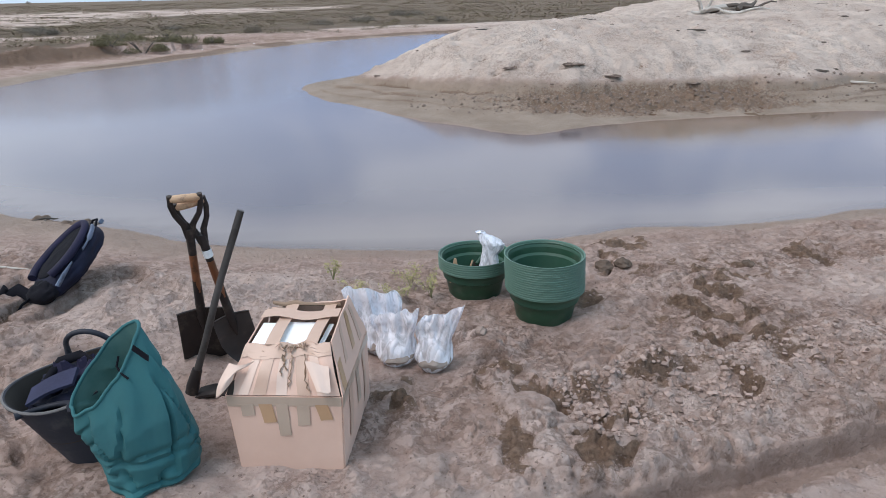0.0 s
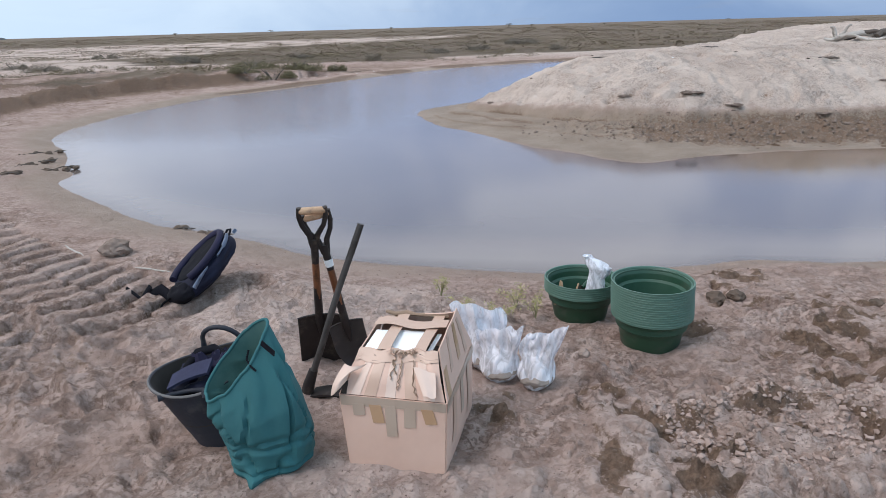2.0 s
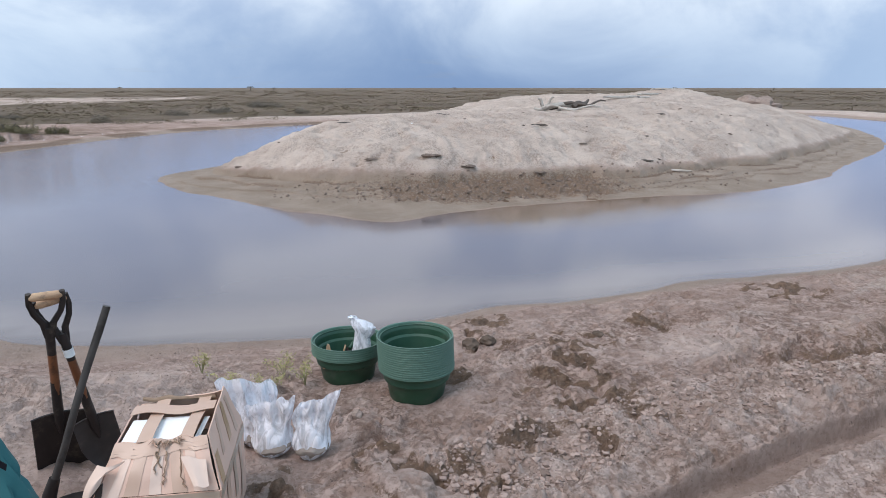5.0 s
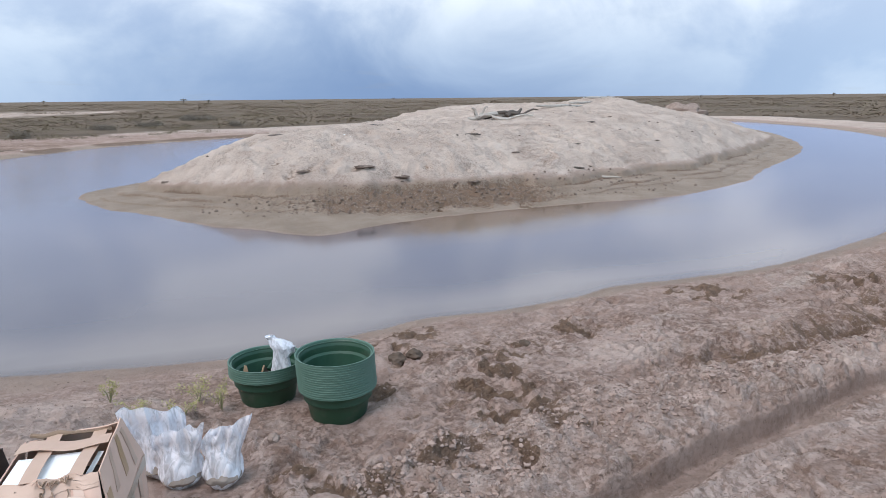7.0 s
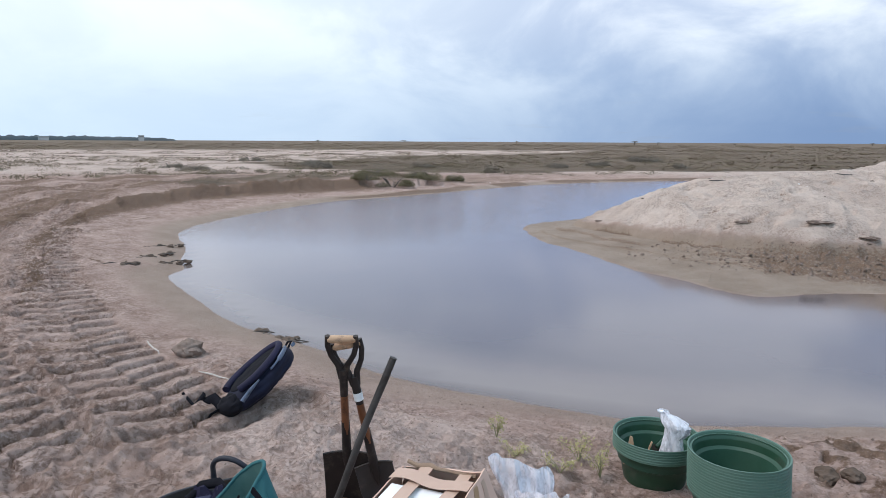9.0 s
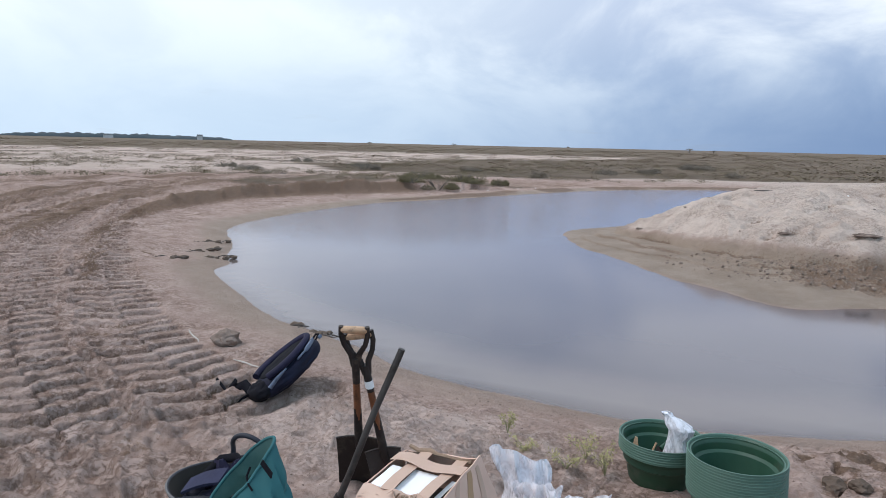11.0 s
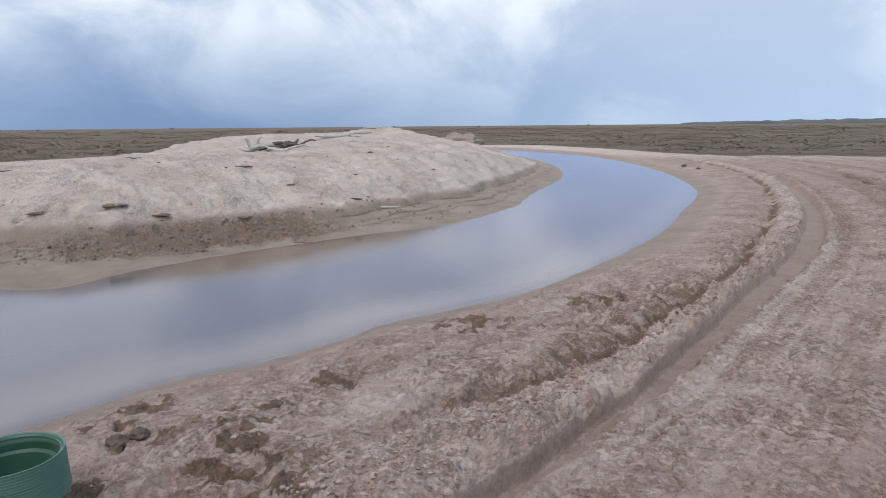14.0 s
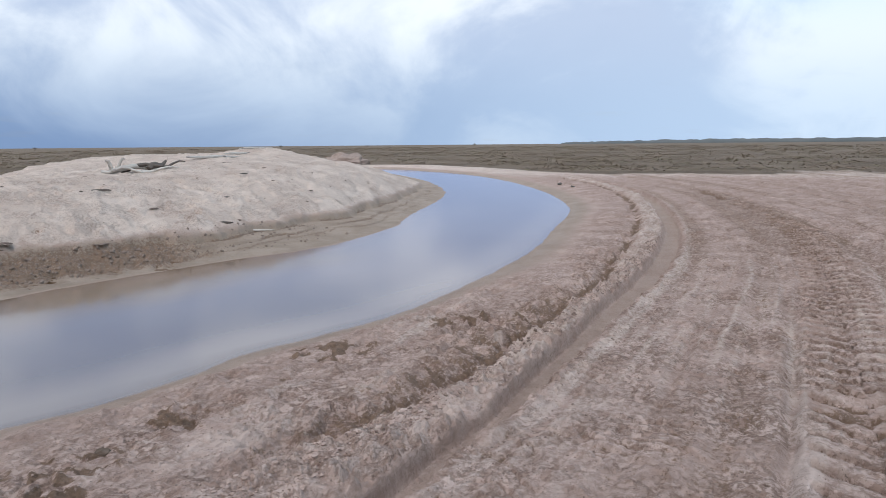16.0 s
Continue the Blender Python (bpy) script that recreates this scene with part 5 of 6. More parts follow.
def sand_bag(x, y, wide, deep, tall, lean, turn, seed, label, peak=0.0):
    """A clear bag, its bottom full of sand, its upper half empty, crushed flat and fanned out."""
    z = rest(x, y, 0.08)
    bag = thing("sample_bag", pose(x, y, z - 0.006, 0, 0, turn), label, "plastic bag", "sample bags beside the carton")
    sides, rows, bm, loops = 84, 30, bmesh.new(), []
    for k in range(rows + 1):
        f = k / rows
        full = math.sin(min(1.0, 0.30 + f / 0.32) * math.pi / 2)
        flat = float(smooth(0.30, 0.80, f))
        rx = wide * (full * (1 - 0.14 * math.exp(-((f - 0.48) / 0.13) ** 2)) + 0.26 * float(smooth(0.5, 1.0, f)))
        ry = deep * full * (1 - flat) + 0.016 * flat
        ring = []
        for q in range(sides):
            a = 2 * math.pi * q / sides
            c, s_ = math.cos(a), math.sin(a)
            crease = noise.noise(Vector((c * 2.8 + seed + f, s_ * 2.0, f * 2.0))) + 0.35 * noise.noise(Vector((c * 7, seed + s_ * 5, f * 3.2)))
            dent = noise.noise(Vector((c * 2.4, s_ * 2.4 + seed, f * 5))) * 0.12
            px, py = rx * c * (1 + dent * (1 - flat)), ry * s_ * (1 + dent) + 0.026 * crease * flat * (1 - 0.3 * abs(c)) + 0.010 * crease * (1 - flat) * s_
            up = tall * f * (1 + peak * c * flat) + 0.045 * float(smooth(0.6, 1.0, f)) * noise.noise(Vector((c * 2.2, seed * 2.0, 0.3 * s_)))
            ring.append(bm.verts.new((px + lean * f * f, py + 0.02 * math.sin(5 * f), up)))
        loops.append(ring)
    for r, t in zip(loops, loops[1:]):
        for q in range(sides):
            bm.faces.new((r[q], r[(q + 1) % sides], t[(q + 1) % sides], t[q]))
    part("film", bm, FILM, bag, "clear crumpled film")
    rings = []
    for f in np.linspace(0, 1, 9):
        k = math.sin(min(1, f / 0.7 + 0.30) * math.pi / 2) * (1 - 0.85 * max(0, f - 0.45) / 0.55)
        rings.append(((0.01 * f, 0, 0.004 + 0.40 * tall * f), wide * 0.93 * k, deep * 0.90 * k, 0.10 * math.sin(seed), 0))
    rings.append(((0.01, 0, 0.404 * tall), 0.008, 0.008, 0, 0))
    part("sand_fill", sack(rings, 32, 0, 0.16, seed + 3), SAND_FILL, bag, "grey sand filling the bottom")


def teal_bag():
    z = rest(-0.95, 2.48, 0.15)
    bag = thing("canvas_bag", pose(-0.96, 2.48, z - 0.006), "open teal canvas sack slumped against a rubber tub", "bag")
    # height of the way up, then the ring's middle and its two half axes; the mouth gapes towards the tub
    spine = [(0.00, (0.030, 0.015, 0.000), (0.125, 0.050, 0.000), (-0.040, 0.110, 0.000)), (0.10, (0.035, 0.012, 0.030), (0.150, 0.050, 0.000), (-0.050, 0.128, 0.000)),
             (0.35, (0.035, 0.005, 0.130), (0.162, 0.055, 0.010), (-0.060, 0.125, 0.000)), (0.60, (0.015, 0.000, 0.250), (0.140, 0.066, 0.060), (-0.085, 0.105, -0.010)),
             (0.80, (-0.022, -0.006, 0.355), (0.110, 0.078, 0.105), (-0.095, 0.062, -0.025)), (1.00, (-0.052, -0.008, 0.436), (0.076, 0.070, 0.128), (-0.086, 0.030, -0.036))]

    def ring_at(f):
        for (f0, *low), (f1, *high) in zip(spine, spine[1:]):
            if f <= f1:
                q = (f - f0) / (f1 - f0)
                return [Vector(a).lerp(Vector(b), q) for a, b in zip(low, high)]

    def skin(first, last, rows, shrink, sides=80):
        bm, loops = bmesh.new(), []
        for k in range(rows + 1):
            f = first + (last - first) * k / rows
            c, a_, b_ = ring_at(f)
            ring = []
            for q in range(sides):
                a = 2 * math.pi * q / sides
                ca, sa = math.cos(a), math.sin(a)
                ca, sa = math.copysign(abs(ca) ** 0.86, ca), math.copysign(abs(sa) ** 0.86, sa)
                v = c + (a_ * ca + b_ * sa) * shrink
                away = (a_ * ca + b_ * sa).normalized()
                # taut planes between creases
                plane = noise.noise(Vector((2.1 * ca + 3, 2.1 * sa, 2.3 * f))) * 0.020
                pleat = -0.020 * max(0.0, 1 - 9 * abs(noise.noise(Vector((1.6 * ca + 1.2 * f, 1.6 * sa + 5, 2.6 * f + 0.8 * ca))))) * float(smooth(0.02, 0.15, f)) * float(smooth(1.0, 0.75, f))
                sagging = sum(-deep * math.exp(-((f - at - tip * sa - 0.03 * noise.noise(Vector((3 * ca, 3 * sa, at * 9)))) / 0.022) ** 2) for at, tip, deep in ((0.16, 0.05, 0.016), (0.30, -0.07, 0.014), (0.46, 0.05, 0.012)))
                v = v + away * (plane + pleat + sagging * float(smooth(1.0, 0.7, f)) + 0.003 * noise.noise(Vector((9 * ca, 9 * sa, 9 * f))))
                v = v + Vector((0.10, -0.95, 0.0)) * 0.060 * math.exp(-((a - 4.35) / 0.22) ** 2) * float(smooth(0.22, 0.0, f))
                v.z = max(v.z, 0.001)
                ring.append(bm.verts.new(v))
            loops.append(ring)
        for r, t in zip(loops, loops[1:]):
            for q in range(sides):
                bm.faces.new((r[q], r[(q + 1) % sides], t[(q + 1) % sides], t[q]))
        return bm, [v.co.copy() for v in loops[-1]]

    bm, rim = skin(0.0, 1.0, 56, 1.0)
    outer = part("outer", bm, CANVAS, bag)
    bm, _ = skin(0.42, 1.0, 30, 0.965)
    bmesh.ops.holes_fill(bm, edges=[e for e in bm.edges if e.is_boundary and all(v.co.z < 0.3 for v in e.verts)])
    part("lining", bm, CANVAS_IN, bag, "paler teal lining")
    part("hem", tube(rim + rim[:1], 0.0062, 8), CANVAS, outer, "stitched hem")
    top = max(rim, key=lambda q: q.z)
    part("tab", slab([(top.x + 0.006, top.y - 0.085, top.z - 0.060), (top.x + 0.058, top.y - 0.095, top.z - 0.098), (top.x + 0.060, top.y - 0.090, top.z - 0.080), (top.x + 0.012, top.y - 0.080, top.z - 0.044)], 0.006), BLACK_WEB, outer, "black drawstring tab")
    part("drawstring", tube([(top.x - 0.045, top.y - 0.08, top.z - 0.085), (top.x - 0.050, top.y - 0.095, top.z - 0.115), (top.x - 0.030, top.y - 0.11, top.z - 0.135), (top.x - 0.010, top.y - 0.115, top.z - 0.150)], 0.004, 6), BLACK_WEB, bag)
    foam = thing("wrapped_foam", pose(-1.012, 2.465, z + 0.285), "crumpled pale foam lying inside the teal sack", "packing foam")
    part("foam", lump(0.046, 4, 0.8, 0.45, 4), PADDING, foam)


def rubber_tub():
    z = rest(-1.24, 2.63, 0.12)
    tub = thing("rubber_tub", pose(-1.185, 2.67, z + 0.010, 3, -12, 20) @ Matrix.Scale(1.04, 4), "black rubber tub with looped handles, tipped against a sack", "tub")

    def oval(x, y, zz):
        k = 1 + 0.10 * max(0, zz) / 0.3
        return (x * k, y / k, zz + 0.02 * (x * x - y * y) / 0.04 * max(0, zz) / 0.3)

    outer = [(0.0, 0.004), (0.11, 0.0), (0.125, 0.004)]
    for k in range(24):
        f = k / 23
        outer.append((0.127 + 0.052 * f + (0.0016 if k % 2 else 0) * (0.25 < f < 0.92), 0.012 + 0.272 * f))
    outer += [(0.186, 0.287), (0.189, 0.293), (0.188, 0.301), (0.183, 0.303), (0.178, 0.300)]
    shell = part("shell", lathe(outer, 56, bend=oval), RUBBER, tub)
    part("worn_rim", lathe([(0.1885, 0.296), (0.1895, 0.300), (0.186, 0.3045), (0.182, 0.3035)], 56, bend=oval), RIM_WEAR, shell, "scuffed pale rim")
    part("inside", lathe([(0.178, 0.300), (0.172, 0.26), (0.150, 0.13), (0.122, 0.016), (0.0, 0.014)], 56, bend=oval), DARK, tub)
    for side, drop in ((1, 0.0), (-1, 0.0)):
        a = radians(70 if side > 0 else 250)
        c, s = math.cos(a), math.sin(a)
        arc = []
        for k in range(13):
            f = math.pi * k / 12
            along_, lift = 0.085 * math.cos(f), (0.085 if side > 0 else -0.03) * math.sin(f)
            arc.append(oval(0.180 * c - s * along_, 0.180 * s + c * along_, 0.292) if k in (0, 12) else (0.190 * c - s * along_ - (0.025 if side > 0 else 0.075) * c * math.sin(f), 0.178 * s + c * along_ - (0.02 if side > 0 else 0.075) * s * math.sin(f), 0.295 + lift))
        part("handle", tube(arc, [0.013] + [0.010] * 11 + [0.013], 10), RUBBER, tub)
    coat = thing("folded_jacket", pose(-1.24, 2.64, z + 0.21, 3, -11, 20), "navy jacket stuffed into a black tub", "jacket")
    part("fold", slab([(-0.12, -0.07, 0.02), (0.10, -0.12, 0.05), (0.14, 0.06, 0.10), (-0.08, 0.11, 0.06)], 0.03, cuts=12, warp=lambda i, j: (0, 0, 0.045 * noise.noise(Vector((4 * i, 5 * j, 3))))), NAVY, coat)
    part("fold", slab([(-0.05, -0.02, 0.06), (0.13, -0.04, 0.085), (0.12, 0.05, 0.12), (-0.03, 0.07, 0.10)], 0.022, cuts=10, warp=lambda i, j: (0, 0, 0.05 * noise.noise(Vector((5 * i, 4 * j, 8))))), VIOLET, coat)
    part("flat_fold", slab([(-0.115, -0.085, 0.085), (0.055, -0.105, 0.115), (0.075, -0.035, 0.135), (-0.095, -0.015, 0.105)], 0.012, cuts=8, warp=lambda i, j: (0, 0, 0.010 * math.sin(3 * i))), FOLD, coat, "paler navy folded cloth")
    part("collar", tube([(-0.06, 0.03, 0.10), (0.0, 0.07, 0.135), (0.07, 0.06, 0.14), (0.11, 0.02, 0.12)], [0.014, 0.02, 0.018, 0.012], 10, 0.7), BLACK_WEB, coat)


def backpack():
    z = ground_z(-2.1, 4.15)
    # lies on the sand, its foot towards the camera, its top propped on the mound
    low, high = Vector((-2.09, 4.02, 0.06)), Vector((-1.97, 4.36, 0.27))
    axis = (high - low).normalized()
    up = Vector((-0.50, -0.45, 0.74))
    up = (up - axis * up.dot(axis)).normalized()
    across = axis.cross(up).normalized()
    m = Matrix.Identity(4)
    for k, v in enumerate((across, axis, up)):
        m.col[k][:3] = v
    m.translation = low
    pack = thing("backpack", m, "navy backpack with grey-blue trim lying on sand", "backpack")

    def pod(w, l, h, at, power=2.6, mat=NAVY, name="main_compartment", label=""):
        bm = bmesh.new()
        for v in bmesh.ops.create_uvsphere(bm, u_segments=36, v_segments=22, radius=1)["verts"]:
            p = v.co.copy()
            k = (abs(p.x) ** power + abs(p.y) ** power + abs(p.z) ** power) ** (-1 / power)
            p = p * k
            taper = 1 - 0.22 * max(0, p.y)
            wr = 1 + 0.14 * noise.noise(p * 2.3) + 0.09 * noise.noise(p * 6) - 0.06 * abs(noise.noise(p * 9))
            v.co = Vector((p.x * w * taper * wr + at[0], p.y * l + at[1], p.z * h * wr + at[2]))
        return part(name, bm, mat, pack, label)

    pod(0.165, 0.262, 0.080, (0, 0.20, 0.0))
    pod(0.118, 0.20, 0.022, (0.0, 0.22, 0.066), 2.4, BLACK_WEB, "front_panel", "black mesh panel")
    loop = [(0.138 * math.cos(a) * (1 - 0.20 * math.sin(a)), 0.205 + 0.225 * math.sin(a), 0.078) for a in np.linspace(-0.9, math.pi + 0.9, 30)]
    part("frame_tube", tube(loop, 0.024, 12, 0.9), VIOLET, pack, "dark violet padded edge")
    part("trim", tube([(0.168 * math.cos(a) * (1 - 0.16 * math.sin(a)), 0.205 + 0.245 * math.sin(a), 0.048) for a in np.linspace(0.10, 1.15, 14)], [0.010] * 5 + [0.026] * 7 + [0.020, 0.010], 10, 0.5), BLUE_TRIM, pack, "grey-blue trim")
    part("side_strap", tube([(0.15, -0.02, 0.03), (0.172, 0.05, 0.05), (0.172, 0.13, 0.055)], [0.022, 0.018, 0.008], 8, 0.5), BLUE_TRIM, pack)
    pod(0.12, 0.075, 0.06, (0.0, -0.035, 0.015), 2.3, BLACK_WEB, "bottom_pocket", "black bottom pocket")
    back = m.inverted()

    def lying(points, radii, squash=0.4):
        pts = [back @ Vector((px, py, ground_z(px, py) + lift)) for px, py, lift in points]
        return tube(pts, radii, 10, squash)

    part("shoulder_strap", lying([(-2.02, 4.22, 0.20), (-2.14, 4.12, 0.13), (-2.20, 4.00, 0.05), (-2.27, 3.93, 0.02)], [0.020, 0.026, 0.024, 0.012]), BLACK_WEB, pack)
    part("hip_belt", lying([(-2.10, 4.02, 0.06), (-2.20, 4.06, 0.05), (-2.31, 4.08, 0.035), (-2.40, 4.06, 0.02)], [0.034, 0.042, 0.034, 0.016], 0.55), BLACK_WEB, pack, "trailing black hip belt")
    part("hip_belt", lying([(-2.30, 4.07, 0.03), (-2.42, 4.05, 0.014), (-2.56, 4.10, 0.012)], [0.016, 0.012, 0.010]), BLACK_WEB, pack)
    part("strap_end", lying([(-2.13, 3.97, 0.05), (-2.19, 3.90, 0.03), (-2.22, 3.85, 0.012)], [0.014, 0.012, 0.010]), BLACK_WEB, pack)
    part("buckle", lying([(-2.37, 4.07, 0.035), (-2.43, 4.06, 0.03)], [0.022, 0.020], 0.5), BLACK_WEB, pack)
    part("grab_loop", tube([(-0.03, 0.455, 0.02), (-0.02, 0.50, 0.035), (0.02, 0.50, 0.035), (0.03, 0.455, 0.02)], 0.007, 8), BLACK_WEB, pack)
    part("buckle", block((0.012, 0.03, 0.022), (0.125, 0.455, 0.045), 0.003), BLUE_TRIM, pack)


def seedling(x, y, tall, spread, seed):
    rng = random.Random(seed)
    z = ground_z(x, y)
    plant = thing("seedling", pose(x, y, z - 0.005), "wispy yellow-green seedling growing in sand", "plant", "seedlings behind the carton")
    spots = []
    for k in range(7):
        a = rng.uniform(0, 6.283)
        q = spread * rng.uniform(0.3, 1)
        tip = (q * math.cos(a), q * math.sin(a), tall * rng.uniform(0.55, 1))
        part("stem", tube([(0, 0, 0), (tip[0] * 0.35, tip[1] * 0.35, tip[2] * 0.55), tip], [0.0022, 0.0018, 0.001], 5), STEM, plant)
        for f in (0.55, 0.8, 1.0):
            spots.append((tip[0] * f, tip[1] * f, tip[2] * f - 0.012, spread * 0.30, 0.030))
    verts, faces = leaves(spots, 10, 0.015, rng, 1.0)
    ob = new("foliage", sheet("foliage", verts, faces, YELLOW_LEAF))
    ob.parent = plant


cardboard_box()
spade("square_spade", (-0.885, 3.07, 0.845), (-0.955, 3.235, 0.285), (-0.965, 3.25, 0.0), (0.205, 0.33), REDWOOD, STEEL, "spade with wooden grip, square black blade stuck in sand")
spade("pointed_spade", (-0.882, 3.105, 0.812), (-0.83, 3.24, 0.25), (-0.825, 3.25, 0.0), (0.165, 0.29), REDWOOD, GREY_STEEL, "spade with red wooden shaft and grey pointed blade", True, True)
hoe()
pots()
sand_bag(-0.165, 3.325, 0.108, 0.085, 0.325, -0.035, 12, 1, "clear plastic bag with grey sand beside a cardboard carton", -0.10)
sand_bag(-0.095, 3.225, 0.095, 0.085, 0.270, 0.010, -18, 2, "clear crumpled plastic bag of sand, its top flared open", 0.12)
sand_bag(0.078, 3.165, 0.086, 0.080, 0.285, 0.040, -8, 3, "clear plastic bag, half full of grey sand, its top slanting", 0.17)
teal_bag()
rubber_tub()
backpack()
for k, (x, y, tall, spread) in enumerate(((-0.50, 4.12, 0.12, 0.06), (-0.36, 3.98, 0.07, 0.10), (-0.05, 4.08, 0.14, 0.12), (0.07, 3.98, 0.17, 0.09), (-0.12, 3.92, 0.10, 0.10))):
    seedling(x, y, tall, spread, 50 + k)


# ---- clods, driftwood and litter ----
def clod(x, y, r, mat, label, seed):
    ob = part("sand_clod", lump(r, seed, 0.75, 0.32, 4), mat)
    ob.location = (x, y, ground_z(x, y) + 0.25 * r)
    tagged(ob, label, "clod", "loose clods")


clod(-3.16, 4.9, 0.11, CLOD, "round lump of damp sand on the flat bank", 3)
clod(1.16, 4.42, 0.06, DARK_CLOD, "dark crumbled sand clod near the water", 5)
clod(1.27, 4.40, 0.05, DARK_CLOD, "dark crumbled sand clod near the water", 6)
clod(2.03, 4.33, 0.04, DARK_CLOD, "dark sand clod among footprints", 7)
clod(0.31, 3.42, 0.03, PALE_CLOD, "small dry sand clod", 9)


def crumbs():
    """Loose crumbs of sand along the thrown-up ridge and over the trodden bank."""
    rng = np.random.RandomState(21)
    base = bmesh.new()
    bmesh.ops.create_icosphere(base, subdivisions=1, radius=1)
    shape = np.array([v.co[:] for v in base.verts])
    tris = np.array([[v.index for v in f.verts] for f in base.faces])
    base.free()
    spots = []
    line = RUT_L
    run = np.concatenate([[0], np.cumsum(np.hypot(*np.diff(line, axis=0).T))])
    def beside(s, off):
        x, y = np.interp(s, run, line[:, 0]), np.interp(s, run, line[:, 1])
        x2, y2 = np.interp(s + 0.1, run, line[:, 0]), np.interp(s + 0.1, run, line[:, 1])
        return x - (y2 - y) / 0.1 * off, y + (x2 - x) / 0.1 * off

    for _ in range(7500):
        s = 2.3 + 11 * rng.rand() ** 1.5
        spots.append((*beside(s, 0.12 + (0.50 - 0.30 * float(smooth(3.6, 6.4, s))) * rng.rand()), 0.003 + 0.015 * rng.rand() ** 4))
    for _ in range(2600):
        spots.append((*beside(2.6 + 10 * rng.rand() ** 1.3, -0.36 - 2.6 * rng.rand() ** 1.6), 0.003 + 0.008 * rng.rand() ** 4))
    for _ in range(4500):
        spots.append((rng.uniform(-3.2, 3.6), rng.uniform(2.0, 4.9), 0.002 + 0.006 * rng.rand() ** 4))
    for cx, cy, r in ((1.7, 4.2, 0.3), (1.55, 3.62, 0.3), (1.62, 3.28, 0.35), (1.45, 4.95, 0.25), (0.98, 3.75, 0.17), (2.45, 4.55, 0.2), (0.42, 3.0, 0.3)):
        for _ in range(20):
            spots.append((cx + r * 0.7 * rng.randn(), cy + r * 0.6 * rng.randn(), 0.003 + 0.006 * rng.rand() ** 3))
    spots = np.array(spots)
    z = land(spots[:, 0], spots[:, 1])[0]
    keep = z > WATER_Z + 0.03
    spots, z = spots[keep], z[keep]
    size = spots[:, 2][:, None, None] * rng.uniform(0.45, 1.5, (len(spots), len(shape), 1))
    verts = shape[None] * size * (1, 1, 0.7)
    verts += np.concatenate([spots[:, :2], (z + 0.2 * spots[:, 2])[:, None]], 1)[:, None]
    faces = (tris[None] + np.arange(len(spots))[:, None, None] * len(shape)).reshape(-1, 3)
    ob = new("sand_crumbs", sheet("sand_crumbs", verts.reshape(-1, 3).tolist(), faces.tolist(), CRUMB, True))
    tagged(ob, "loose crumbs of sand strewn along the rut and footprints", "sand crumbs", kind="stuff")


crumbs()


def isle_rubble():
    """Crumbled damp sand over the isle's torn front, and dark bits added for dents and debris on its slope."""
    rng = np.random.RandomState(5)
    base = bmesh.new()
    bmesh.ops.create_icosphere(base, subdivisions=1, radius=1)
    shape = np.array([v.co[:] for v in base.verts])
    tris = np.array([[v.index for v in f.verts] for f in base.faces])
    base.free()
    for name, count, mat, label, lo, hi in (("torn_clods", 3000, CLOD, "crumbled brown clods along the torn foot of the dune", 0.006, 0.032), ("dune_dark_bits", 110, DARK_CLOD, "small dark bits strewn over the dune for its dents and debris", 0.008, 0.030)):
        x = rng.uniform(-0.6, 9.0, count) if mat == CLOD else rng.uniform(-0.5, 13, count)
        y = 10.2 + 0.12 * x + rng.rand(count) * (2.0 if mat == CLOD else 7.5) + (0 if mat == CLOD else 1.2)
        isle, dune = inside(ISLE_L, x, y), inside(DUNE_L, x, y)
        keep = (isle > 0.25) & (dune < 0.15) & (dune > -1.2) if mat == CLOD else dune > 0.1
        if mat == CLOD:
            keep &= rng.rand(count) < 0.25 + 0.75 * smooth(0.4, 2.0, x) * smooth(6.5, 4.5, x)
        x, y = x[keep], y[keep]
        z = land(x, y)[0]
        size = lo + (hi - lo) * rng.rand(len(x)) ** 3
        long = np.ones((len(x), 1, 3)) if mat == CLOD else np.stack([rng.uniform(1, 3, len(x)), np.ones(len(x)), np.full(len(x), 0.6)], -1)[:, None]
        verts = shape[None] * size[:, None, None] * rng.uniform(0.5, 1.4, (len(x), len(shape), 1)) * long
        verts = verts + np.stack([x, y, z + 0.2 * size], -1)[:, None]
        faces = (tris[None] + np.arange(len(x))[:, None, None] * len(shape)).reshape(-1, 3)
        tagged(new(name, sheet(name, verts.reshape(-1, 3).tolist(), faces.tolist(), mat, mat == DARK_CLOD)), label, "litter" if mat == DARK_CLOD else "clods", kind="stuff")


isle_rubble()


def stick(x, y, long, thick, turn, mat, label, seed, lift=0.0, tilt=0.0):
    rng = random.Random(seed)
    pts = []
    for k in range(6):
        f = k / 5 - 0.5
        pts.append((f * long, rng.uniform(-1, 1) * thick * 1.2, rng.uniform(-0.3, 0.3) * thick + math.sin(radians(tilt)) * f * long))
    ob = part("driftwood_stick", tube(pts, [thick * q for q in (0.5, 0.9, 1, 0.95, 0.8, 0.35)], 7), mat)
    ob.matrix_world = pose(x, y, ground_z(x, y) + thick * 0.6 + lift, 0, 0, turn)
    tagged(ob, label, "stick", "sticks on the sand")


